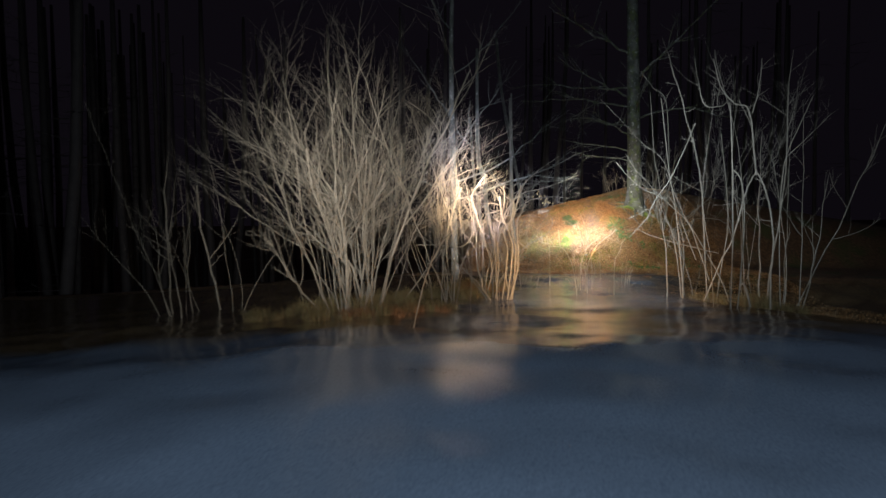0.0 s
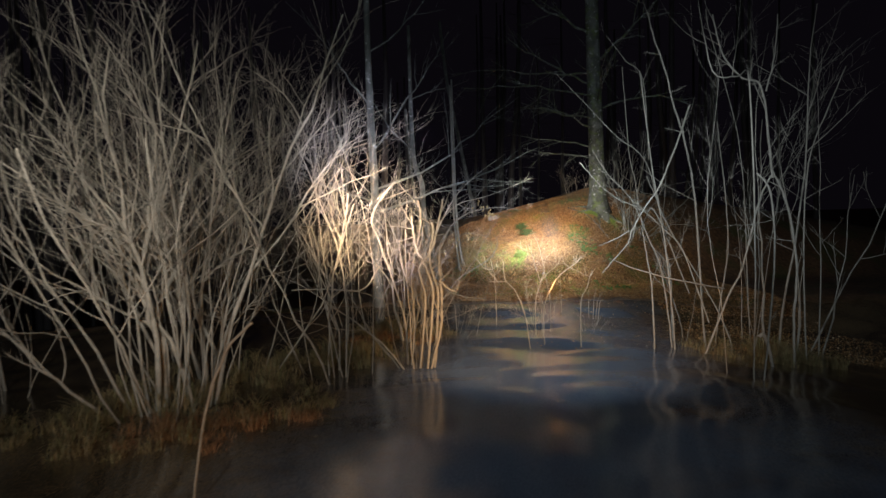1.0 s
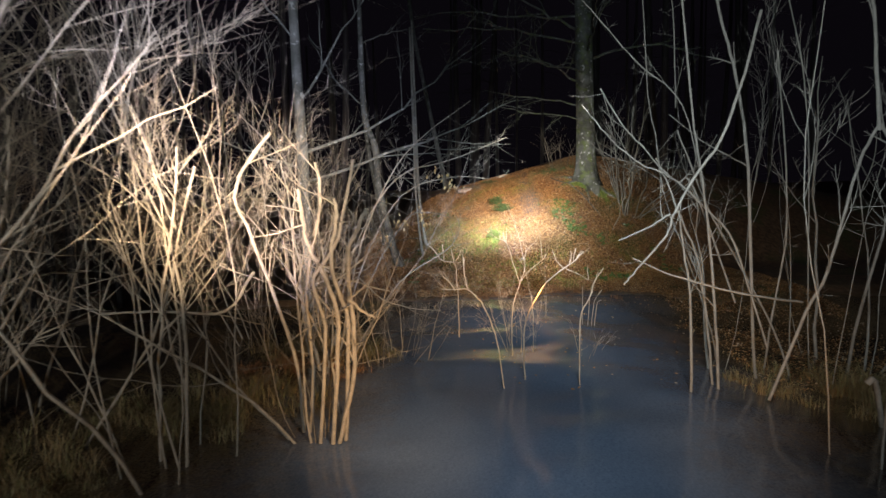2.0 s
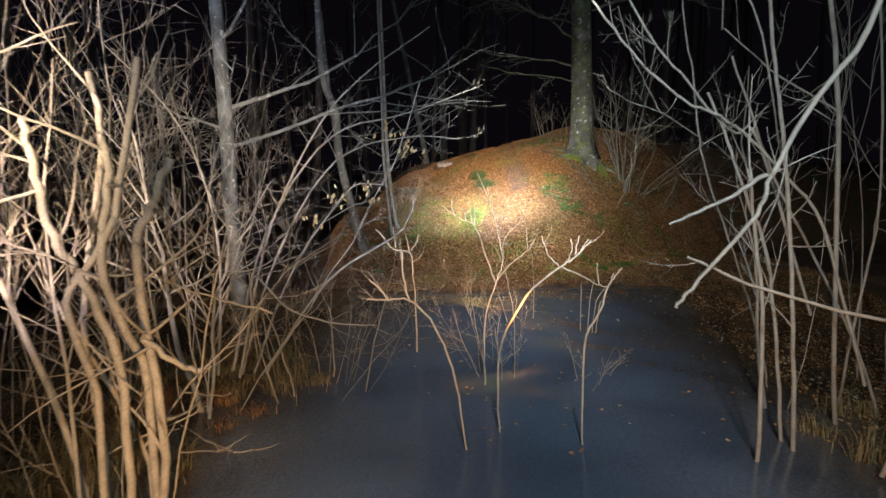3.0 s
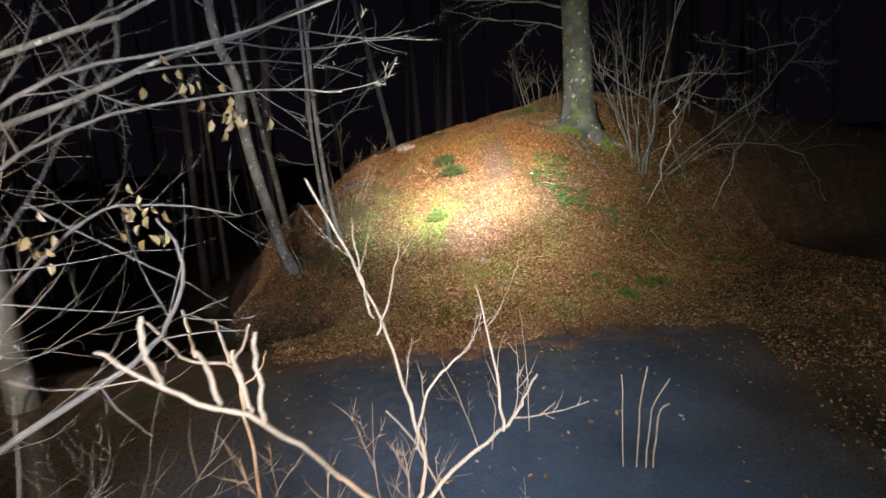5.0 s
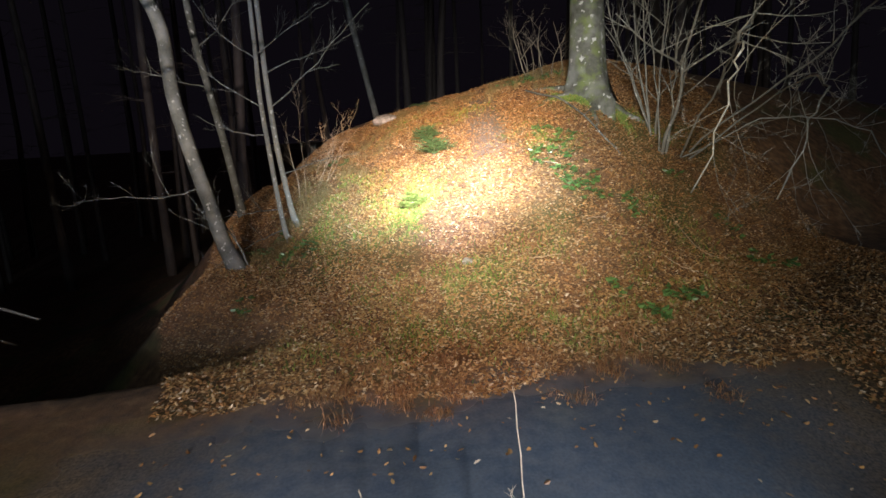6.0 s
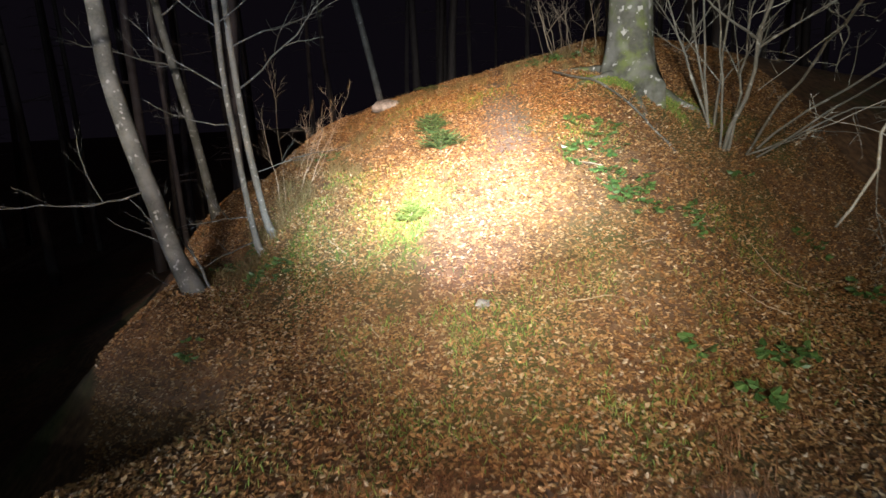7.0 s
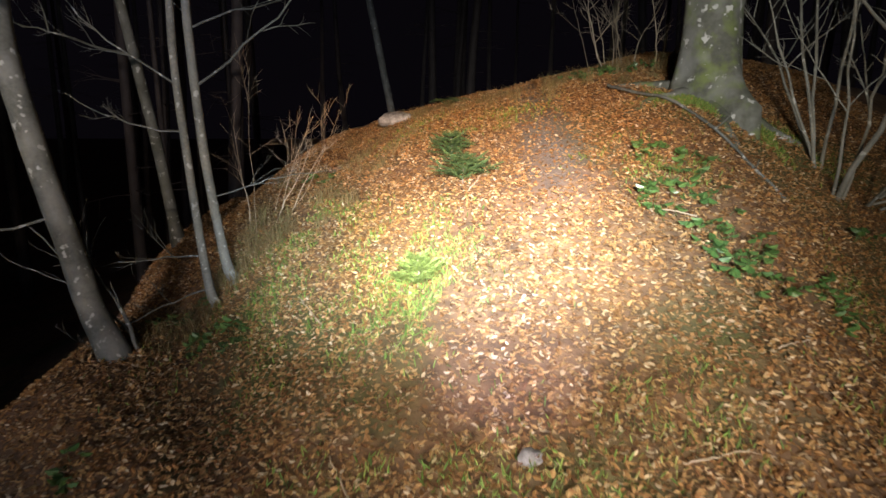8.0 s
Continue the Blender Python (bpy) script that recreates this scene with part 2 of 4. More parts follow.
def spread(a, b, step, far):
    mid = list(np.arange(a, b + step / 2, step))
    out, s, v = [], step, b
    while v < far:
        s *= 1.35
        v += s
        out.append(v)
    low, s, v = [], step, a
    while v > -far:
        s *= 1.35
        v -= s
        low.append(v)
    return low[::-1] + mid + out


# ---- mesh tools ----
class Buf:
    def __init__(self):
        self.v, self.f, self.m = [], [], []

    def tube(self, pts, radii, sides=5, cap=0):
        n0 = len(self.v)
        up = Vector((0.31, 0.95, 0.05))
        for i, (p, r) in enumerate(zip(pts, radii)):
            d = (pts[min(i + 1, len(pts) - 1)] - pts[max(i - 1, 0)]).normalized()
            a = d.cross(up)
            a = a.normalized() if a.length > 0.05 else d.orthogonal().normalized()
            b = d.cross(a)
            for k in range(sides):
                th = 2 * math.pi * k / sides
                self.v.append(p + (a * math.cos(th) + b * math.sin(th)) * r)
        for i in range(len(pts) - 1):
            for k in range(sides):
                q = n0 + i * sides
                self.f.append((q + k, q + (k + 1) % sides, q + sides + (k + 1) % sides, q + sides + k))
                self.m.append(0)
        q = n0 + (len(pts) - 1) * sides
        self.f.append(tuple(q + k for k in range(sides)))
        self.m.append(cap)

    def leaf(self, p, along, side, length, width, fold=0.25):
        n = along.cross(side).normalized()
        q = len(self.v)
        lift = n * (width * fold)
        self.v += [p, p + along * length * 0.35 + side * width / 2 + lift, p + along * length * 0.75 + side * width * 0.38 + lift,
                   p + along * length, p + along * length * 0.75 - side * width * 0.38 + lift, p + along * length * 0.35 - side * width / 2 + lift]
        self.f += [(q, q + 3, q + 2, q + 1), (q, q + 5, q + 4, q + 3)]
        self.m += [0, 0]

    def mesh(self, name, mats, smooth=True):
        me = bpy.data.meshes.new(name)
        me.from_pydata([tuple(v) for v in self.v], [], self.f)
        for m in mats:
            me.materials.append(m)
        if len(mats) > 1:
            me.polygons.foreach_set("material_index", self.m)
        me.polygons.foreach_set("use_smooth", [smooth] * len(self.f))
        me.update()
        return me


def thing(name, at, label, category, group="", kind=""):
    ob = new(name)
    ob.location = at
    ob.empty_display_size = 0.2
    return tagged(ob, label, category, group, kind)


def part(name, mesh, parent, label=""):
    ob = new(name, mesh)
    if parent:
        ob.parent = parent
    return tagged(ob, label) if label else ob


def unit(v):
    return Vector(v).normalized()


def rand_dir(rng, spread_z=1.0):
    return Vector((rng.gauss(0, 1), rng.gauss(0, 1), rng.gauss(0, 1) * spread_z)).normalized()


def way_of(rng, p, d, length, steps, wander, lift):
    """Points of a shoot that wanders and bends towards the light (or droops)."""
    pts, d = [Vector(p)], unit(d)
    for _ in range(steps):
        d = unit(d + rand_dir(rng) * wander + Vector((0, 0, lift)))
        pts.append(pts[-1] + d * (length / steps))
    return pts


def shoot(buf, rng, p, d, length, r, depth, wander=0.12, lift=0.03, taper=0.35, cut=False, kids=5, steps=8, sides=5, kid_len=0.4, kid_angle=0.75, first=0.3):
    pts = way_of(rng, p, d, length, steps, wander, lift)
    radii = [r * (1 - (1 - taper) * i / steps) for i in range(steps + 1)]
    if depth > 1 and r > 0.007:
        for i in range(2, steps):
            pts[i] = pts[i] + rand_dir(rng) * r * 1.3
    buf.tube(pts, radii, sides if r > 0.006 else 3, 1 if cut else 0)
    if depth > 0:
        for _ in range(kids):
            u = first + (0.97 - first) * rng.random()
            i = min(int(u * steps), steps - 1)
            q = pts[i].lerp(pts[i + 1], u * steps - i)
            axis = unit(pts[i + 1] - pts[i])
            kd = unit(axis * math.cos(kid_angle) + (rand_dir(rng) - axis * 0.2) * math.sin(kid_angle) + Vector((0, 0, 0.15)))
            shoot(buf, rng, q, kd, length * kid_len * (0.5 + rng.random()) * (1.15 - 0.6 * u), max(radii[i] * (0.45 + 0.3 * rng.random()), 0.0017), depth - 1, wander * 1.25, lift, 0.3,
                  cut and rng.random() < 0.25, max(2, kids - 1), max(4, steps - 2), max(3, sides - 1), kid_len, kid_angle)
    return pts


def coppice(name, at, label, mats, seed, stems, base_r, height, radius, splay, lean=(0, 0), cut=0.3, depth=2, kids=5, group="", wander=0.1, kid_len=0.35, kid_angle=0.7, lift=0.03):
    """A bush of many shoots from one stool, each shoot with its side twigs one part."""
    rng = random.Random(seed)
    root = thing(name, (at[0], at[1], ground_z(*at)), label, "bush", group)
    for k in range(stems):
        th = rng.random() * 2 * math.pi
        rr = base_r * math.sqrt(rng.random())
        off = Vector((math.cos(th) * rr, math.sin(th) * rr, 0))
        off.z = ground_z(at[0] + off.x, at[1] + off.y) - root.location.z - 0.04
        out = splay * (rr / base_r) * (0.5 + 0.7 * rng.random())
        d = Vector((math.cos(th) * out + lean[0] + rng.gauss(0, 0.1), math.sin(th) * out * 0.8 + lean[1] + rng.gauss(0, 0.1), 1))
        is_cut = rng.random() < cut
        h = height * (0.55 + 0.5 * rng.random()) * (0.7 if is_cut else 1)
        r = radius * (0.5 + 1.5 * rng.random() ** 2.5)
        buf = Buf()
        shoot(buf, rng, off, d, h, r, depth, wander, lift, 0.62 if is_cut else 0.22, is_cut, kids, 9, 6, kid_len, kid_angle)
        part("stem", buf.mesh("stem", mats), root)
    return root


# ---- ground ----
GX, GY = spread(-7, 13, 0.2, 900), spread(-3, 30, 0.2, 900)
gv = [(x, y, ground_z(x, y)) for y in GY for x in GX]
nx = len(GX)
gf = [(j * nx + i, j * nx + i + 1, (j + 1) * nx + i + 1, (j + 1) * nx + i) for j in range(len(GY) - 1) for i in range(nx - 1)]
gm = bpy.data.meshes.new("ground")
gm.from_pydata(gv, [], gf)
gm.materials.append(SOIL)
gm.polygons.foreach_set("use_smooth", [True] * len(gf))
ground = tagged(new("ground", gm), "clearing tinted blue-grey as a bonnet stand-in, rising to a leaf-covered woodland bank", "ground", kind="structure")


def on(x, y, dz=0.0):
    return Vector((x, y, ground_z(x, y) + dz))


# ---- trees ----
def tree(name, at, label, mat, seed, path, r0, r1, limbs, sides=10, twig_mat=None, group="", flare=0.35):
    """A trunk along the given way (offsets from its foot), with limbs given as (height share, direction, length, radius)."""
    rng = random.Random(seed)
    foot = on(at[0], at[1])
    root = thing(name, foot, label, "tree", group)
    ctrl = [Vector(p) for p in path]
    pts = []
    for i in range(len(ctrl) - 1):
        a, b, c, d = ctrl[max(i - 1, 0)], ctrl[i], ctrl[i + 1], ctrl[min(i + 2, len(ctrl) - 1)]
        for k in range(6):
            t = k / 6
            pts.append(0.5 * ((2 * b) + (c - a) * t + (2 * a - 5 * b + 4 * c - d) * t * t + (3 * b - 3 * c + d - a) * t ** 3))
    pts.append(ctrl[-1])
    pts[0] = pts[0] - Vector((0, 0, 0.15))
    top = pts[-1].z
    radii = []
    for p in pts:
        u = max(0.0, min(1.0, p.z / top))
        radii.append((r0 * (1 - u) + r1 * u) * (1 + flare * math.exp(-max(p.z, 0) / 0.16)) * (1 + rng.uniform(-0.03, 0.03)))
    buf = Buf()
    buf.tube(pts, radii, sides)
    part("trunk", buf.mesh("trunk", [mat]), root)
    for share, d, length, r in limbs:
        i = min(int(share * (len(pts) - 1)), len(pts) - 2)
        q = pts[i].lerp(pts[i + 1], 0.5)
        lb = Buf()
        shoot(lb, rng, q, d, length, r, 2, 0.13, 0.02, 0.2, False, 7, 11, 6, 0.34, 0.65, 0.2)
        part("limb", lb.mesh("limb", [twig_mat or mat]), root)
    return root


tree("grey_tree", (0.34, 17.0), "bare grey-barked young tree with long level limbs", ASH, 3,
     [(0, 0, 0), (-0.03, 0, 1.2), (-0.03, 0.05, 2.6), (-0.07, 0.1, 4.5), (-0.08, 0.1, 7.0), (0.0, 0.1, 9.5)], 0.115, 0.05,
     [(0.34, (1.0, -0.1, 0.25), 4.2, 0.03), (0.42, (1, 0.3, 0.35), 4.6, 0.03), (0.5, (0.8, -0.2, 0.6), 3.2, 0.025), (0.38, (-1, 0.2, 0.3), 2.6, 0.022),
      (0.6, (-0.6, 0, 0.7), 2.5, 0.02), (0.7, (0.9, 0.1, 0.5), 3.4, 0.022), (0.8, (-0.5, 0.4, 0.9), 2.5, 0.02)])
tree("leaning_tree", (2.11, 21.5), "slender grey tree leaning out from the bank", ASH, 5,
     [(0, 0, 0), (-0.14, 0, 0.4), (-0.24, 0, 0.9), (-0.37, 0, 1.5), (-0.5, 0, 2.3), (-0.53, 0, 3.1), (-0.75, 0, 3.8), (-0.8, 0, 5.0), (-0.8, 0.1, 8.0)], 0.1, 0.05,
     [(0.3, (-0.6, -0.5, -0.15), 1.6, 0.012), (0.8, (-1, 0, 0.5), 2.2, 0.02), (0.9, (0.8, 0.2, 0.5), 2.0, 0.02)], 12, ASH)
tree("twin_stem_tree", (2.79, 21.95), "thin pale-blotched young stem, one of two side by side", PALEBARK, 6,
     [(0, 0, 0), (-0.05, 0, 0.12), (-0.1, 0.0, 0.58), (-0.15, 0, 1.3), (-0.19, 0, 2.05), (-0.18, 0, 2.9), (-0.2, 0.1, 6.0)], 0.036, 0.024,
     [(0.17, (-1, -0.25, -0.12), 1.1, 0.009), (0.3, (-1, -0.1, 0.02), 1.1, 0.009), (0.55, (-1, 0, 0.1), 1.0, 0.01), (0.62, (-0.8, 0, 0.5), 1.3, 0.01), (0.8, (1, 0, 0.6), 1.4, 0.01)], 8, ASH, "pair of young stems")
tree("twin_stem_tree", (2.93, 22.1), "thin pale-blotched young stem forking above, beside its twin", PALEBARK, 7,
     [(0, 0, 0), (-0.07, 0.0, 0.12), (-0.14, 0.0, 0.6), (-0.2, 0, 1.2), (-0.24, 0, 2.0), (-0.25, 0, 2.7), (-0.28, 0, 6.0)], 0.042, 0.028,
     [(0.38, (1, 0.1, 0.3), 1.1, 0.008), (0.6, (0.9, 0, 0.45), 2.0, 0.013), (0.7, (1, 0.2, 0.4), 1.5, 0.01), (0.75, (-0.8, 0.1, 0.6), 1.4, 0.01)], 8, ASH, "pair of young stems")
tree("back_tree", (1.77, 24.2), "dim grey stem in the dark behind the bank", MOSSBARK, 8,
     [(0, 0, -0.1), (-0.16, 0, 1.2), (-0.3, 0, 2.1), (-0.45, 0, 3.2), (-0.6, 0, 5.5)], 0.07, 0.045, [(0.5, (-1, 0, 0.4), 1.6, 0.015), (0.7, (1, 0, 0.5), 1.6, 0.015)], 8)
tree("thin_trunk", (4.75, 33.0), "thin dark trunk leaning behind the crest", ASH, 9, [(0, 0, 0), (-0.38, 0, 2.0), (-0.8, 0, 4.2), (-1.3, 0, 7.0), (-1.6, 0, 10)], 0.1, 0.08, [], 8)


def beech(at):
    rng = random.Random(11)
    foot = on(at[0], at[1], -0.1)
    root = thing("beech_tree", foot, "large mossy grey beech with buttressed foot on the bank", "tree")
    bm = bmesh.new()
    rings, seg = [], 40
    heights = [-0.35, -0.15, 0.0, 0.1, 0.2, 0.32, 0.46, 0.62, 0.8, 1.05, 1.4, 1.9, 2.6, 3.6, 5, 7, 10, 14]
    for z in heights:
        u = max(z, 0)
        ring = []
        for k in range(seg):
            th = 2 * math.pi * k / seg
            lobe = max(0.0, math.cos(2.5 * th + 0.6)) ** 2 + 0.7 * max(0.0, math.cos(3.5 * th + 2.0)) ** 3
            r = (0.268 - 0.007 * u) * (1 + 0.4 * math.exp(-u / 0.45)) + 0.24 * math.exp(-(u + 0.02) / 0.3) * lobe
            r *= 1 + 0.03 * noise.noise((math.cos(th) * 2, math.sin(th) * 2, z * 1.5))
            ring.append(bm.verts.new((math.cos(th) * r - 0.02 * z, math.sin(th) * r, z)))
        rings.append(ring)
    for a, b in zip(rings, rings[1:]):
        for k in range(seg):
            bm.faces.new((a[k], a[(k + 1) % seg], b[(k + 1) % seg], b[k])).smooth = True
    bm.faces.new(rings[-1])
    me = bpy.data.meshes.new("trunk")
    bm.to_mesh(me)
    me.materials.append(BEECH)
    part("trunk", me, root)
    for z, d, length, r in ((1.9, (-1, -0.3, 0.12), 2.6, 0.018), (2.3, (-1, 0.2, 0.3), 3.0, 0.025), (2.9, (-0.9, -0.6, 0.3), 3.2, 0.03), (3.6, (0.9, -0.5, 0.4), 3.5, 0.04),
                            (4.4, (-0.8, 0.3, 0.5), 3.5, 0.04), (5.2, (0.5, -0.8, 0.5), 4, 0.05), (6.0, (-0.9, -0.4, 0.6), 4, 0.05), (3.2, (-1, -0.9, 0.1), 4.5, 0.03), (4.0, (-1, -0.5, 0.1), 5.0, 0.035), (3.8, (-0.3, -1, 0.15), 4.0, 0.03), (4.8, (-1, 0.1, 0.0), 5.0, 0.035)):
        lb = Buf()
        shoot(lb, rng, Vector((unit(d).x * 0.2, unit(d).y * 0.2, z)), d, length, r, 2, 0.14, 0.0, 0.2, False, 8, 11, 6, 0.32, 0.7, 0.15)
        part("limb", lb.mesh("limb", [BEECH]), root)
    for th in (2.6, 3.5, 4.4, 5.6):
        q = Vector((math.cos(th), math.sin(th), 0))
        pts = []
        for i in range(9):
            w = q * (0.3 + 0.14 * i) + Vector((0.03 * math.sin(2.1 * i + th), 0.03 * math.cos(1.7 * i), 0))
            z = ground_z(foot.x + w.x, foot.y + w.y) - foot.z + 0.02 * (1 - i / 8) - 0.06 * i / 8
            pts.append(Vector((w.x, w.y, z)))
        rb = Buf()
        rb.tube(pts, [0.085 * (1 - 0.8 * i / 8) for i in range(9)], 8)
        part("root", rb.mesh("root", [BEECH]), root, "moss-grown surface root")
    return root


beech((7.66, 22.72))

# ---- bushes ----
def curve(ctrl, n=5):
    ctrl = [Vector(p) for p in ctrl]
    pts = []
    for i in range(len(ctrl) - 1):
        a, b, c, d = ctrl[max(i - 1, 0)], ctrl[i], ctrl[i + 1], ctrl[min(i + 2, len(ctrl) - 1)]
        for k in range(n):
            t = k / n
            pts.append(0.5 * ((2 * b) + (c - a) * t + (2 * a - 5 * b + 4 * c - d) * t * t + (3 * b - 3 * c + d - a) * t ** 3))
    return pts + [ctrl[-1]]


def limb(root, name, ctrl, r0, r1, mats, seed, twigs=8, twig_len=0.5, depth=1, cut=False, lift=0.05, angle=0.8, crook=0.005, holder=None):
    """A shoot laid along a given way (world places), with side twigs of its own."""
    rng = random.Random(seed)
    pts = [p - root.location + rand_dir(rng) * crook for p in curve(ctrl)]
    n = len(pts) - 1
    buf = Buf()
    radii = [r0 + (r1 - r0) * i / n for i in range(n + 1)]
    buf.tube(pts, radii, 7 if r0 > 0.012 else 5, 1 if cut else 0)
    for _ in range(twigs):
        i = rng.randrange(n // 4, n)
        axis = unit(pts[i + 1] - pts[i])
        d = unit(axis * math.cos(angle) + (rand_dir(rng) - axis * 0.3) * math.sin(angle))
        shoot(buf, rng, pts[i], d, twig_len * rng.uniform(0.4, 1.2), max(0.5 * radii[i], 0.002), depth, 0.16, lift, 0.35, cut and rng.random() < 0.5, 4, 6, 4, 0.4, 0.8)
    return part(name, buf.mesh(name, mats), holder or root)


def hang_leaves(root, holder, places, seed, per=5):
    rng = random.Random(seed)
    buf = Buf()
    buf.leaf(Vector((0, 0, 0)), Vector((0, 0.25, -1)).normalized(), Vector((1, 0, 0)), 0.06, 0.034, 0.4)
    me = buf.mesh("dead_leaf", [DEAD_LEAF], False)
    for p in places:
        for _ in range(per):
            leaf = part("dead_leaf", me, holder)
            s = rng.uniform(0.75, 1.3)
            leaf.matrix_basis = Matrix.Translation(Vector(p) - root.location + rand_dir(rng) * rng.uniform(0.02, 0.16)) @ pose(0, 0, 0, rng.uniform(-35, 35), rng.uniform(-35, 35), rng.uniform(0, 360)) @ Matrix.Diagonal((s, s, s, 1))


coppice("hazel_bush", (-1.6, 9.8), "large leafless hazel thicket of crowded grey-brown shoots", [HAZEL, CUT], 21, 32, 0.65, 4.2, 0.018, 0.5, (-0.08, 0), 0.3, 2, 9, wander=0.15, kid_len=0.5, kid_angle=0.65)
coppice("hazel_bush", (-1.5, 11.5), "leafless hazel thicket of grey shoots behind another bush", [HAZEL, CUT], 34, 12, 0.7, 4.0, 0.018, 0.55, (0, 0), 0.4, 2, 8, wander=0.15, kid_len=0.48, kid_angle=0.68)
coppice("hazel_bush", (0.1, 14.9), "tall thicket of fine grey whips with crowded side twigs", [WILLOW, CUT], 35, 8, 0.6, 4.3, 0.0085, 0.5, (0, 0), 0.1, 2, 9, wander=0.15, kid_len=0.48, kid_angle=0.8)
coppice("hazel_bush", (-2.6, 12.6), "tall thicket of fine grey whips further back", [HAZEL, CUT], 36, 16, 0.7, 4.6, 0.009, 0.45, (0, 0), 0.1, 2, 8, wander=0.15, kid_len=0.46, kid_angle=0.8)
coppice("hazel_bush", (0.05, 10.9), "leafless hazel with sawn-off pale-ended upright shoots", [HAZEL, CUT], 39, 12, 0.5, 3.9, 0.0115, 0.36, (-0.02, 0), 0.5, 2, 8, wander=0.15, kid_len=0.42, kid_angle=0.65)
sawn = coppice("hazel_bush", (1.05, 11.3), "vase-shaped leafless hazel stool of fine pale shoots, some sawn off", [HAZEL, CUT], 22, 9, 0.24, 2.9, 0.0085, 0.5, (-0.12, 0.02), 0.4, 2, 8, wander=0.15, kid_len=0.45, kid_angle=0.7)
for k, (ctrl, r) in enumerate((
        ([(1.25, 11.0, -0.05), (1.4, 10.95, 0.6), (1.38, 10.9, 1.4), (1.45, 10.9, 1.61), (1.53, 10.9, 1.79)], 0.015),
        ([(1.2, 11.0, -0.05), (1.29, 10.9, 0.9), (1.19, 10.9, 1.34), (1.1, 10.9, 1.52), (1.06, 10.9, 1.79), (1.04, 10.9, 1.95)], 0.014),
        ([(1.3, 11.05, -0.05), (1.36, 10.95, 0.9), (1.26, 10.9, 1.34), (1.31, 10.9, 1.7), (1.3, 10.9, 1.87)], 0.014),
        ([(1.1, 11.0, -0.05), (1.19, 10.9, 0.9), (1.12, 10.9, 1.26), (1.32, 10.9, 1.59), (1.45, 10.9, 2.16)], 0.012),
        ([(1.38, 10.9, 1.12), (1.47, 10.9, 1.02), (1.58, 10.9, 0.97)], 0.01),
        ([(1.0, 11.25, -0.05), (1.05, 11.2, 0.5), (1.03, 11.2, 1.13), (1.17, 11.2, 1.85), (1.15, 11.2, 2.15)], 0.012),
        ([(0.95, 11.25, -0.05), (0.9, 11.2, 0.65), (0.63, 11.2, 1.57), (0.53, 11.2, 1.98), (0.81, 11.2, 2.39)], 0.012),
        ([(0.6, 11.3, 1.3), (0.36, 11.3, 0.99), (-0.11, 11.3, 1.01), (-0.57, 11.3, 1.01)], 0.01),
        ([(0.96, 11.6, 1.33), (1.27, 11.6, 1.19), (1.5, 11.6, 1.1), (1.75, 11.6, 1.02)], 0.005))):
    limb(sawn, "stem", ctrl, r * 1.3, r * 1.05, [HAZEL, CUT], 221 + k, (5, 4, 4, 5, 1, 6, 6, 2, 1)[k], 0.5, 1, True, crook=0.008)
stub = thing("broken_stem", on(-0.45, 7.2), "broken bare stem with a pale splintered end", "stump")
limb(stub, "stem", [(-0.45, 7.2, ground_z(-0.45, 7.2) - 0.05), (-0.27, 7.0, 0.8), (-0.08, 6.85, 1.2), (0.08, 6.8, 1.37)], 0.008, 0.009, [HAZEL, CUT], 219, 2, 0.3, 1, True)
thorn = coppice("thorn_bush", (0.85, 13.3), "dense leafless bush of pale crossing twigs and arching limbs", [WILLOW, CUT], 23, 7, 0.35, 3.7, 0.014, 0.5, (-0.02, 0.04), 0.25, 2, 8, kid_len=0.42, wander=0.16, kid_angle=0.85)
for k, (ctrl, r) in enumerate((
        ([(1.1, 13.6, 0.0), (1.4, 14.0, 1.0), (1.95, 14.55, 1.85), (2.69, 15.0, 2.1), (3.24, 14.87, 2.06)], 0.014),
        ([(1.0, 13.7, 0.0), (1.3, 14.1, 1.2), (1.9, 14.7, 2.1), (2.7, 15.0, 2.35), (3.58, 15.19, 2.68)], 0.016),
        ([(1.2, 13.6, 0.0), (1.5, 14.1, 0.8), (2.0, 14.7, 1.5), (2.3, 14.85, 1.6), (2.7, 14.9, 1.5)], 0.013),
        ([(1.3, 13.6, 0.0), (1.85, 13.85, 0.75), (2.45, 14.0, 1.1), (2.6, 14.0, 1.25), (2.67, 14.0, 1.44), (2.61, 14.0, 1.6)], 0.016),
        ([(0.9, 13.6, 0.0), (0.9, 13.9, 1.2), (0.5, 14.4, 2.2), (-0.2, 14.6, 3.0)], 0.015),
        ([(1.1, 13.5, 0.0), (1.4, 13.8, 1.3), (2.0, 14.2, 2.4), (2.9, 14.3, 3.1)], 0.014),
        ([(1.2, 13.8, 0.0), (1.3, 13.3, 0.9), (1.62, 12.95, 0.72), (1.97, 12.9, 0.6), (2.28, 12.9, 0.57)], 0.012))):
    branch = limb(thorn, "limb", ctrl, r, 0.004, [WILLOW, CUT], 230 + k, (12, 12, 9, 4, 12, 11, 5)[k], 0.5, (2, 2, 1, 0, 2, 2, 0)[k])
hang_leaves(thorn, branch, [(2.2, 14.85, 1.6), (2.3, 14.85, 1.5), (2.69, 15.0, 2.05), (2.75, 14.95, 1.98), (2.5, 14.9, 2.15), (1.9, 14.6, 1.5), (1.7, 14.4, 1.3)], 41, 8)
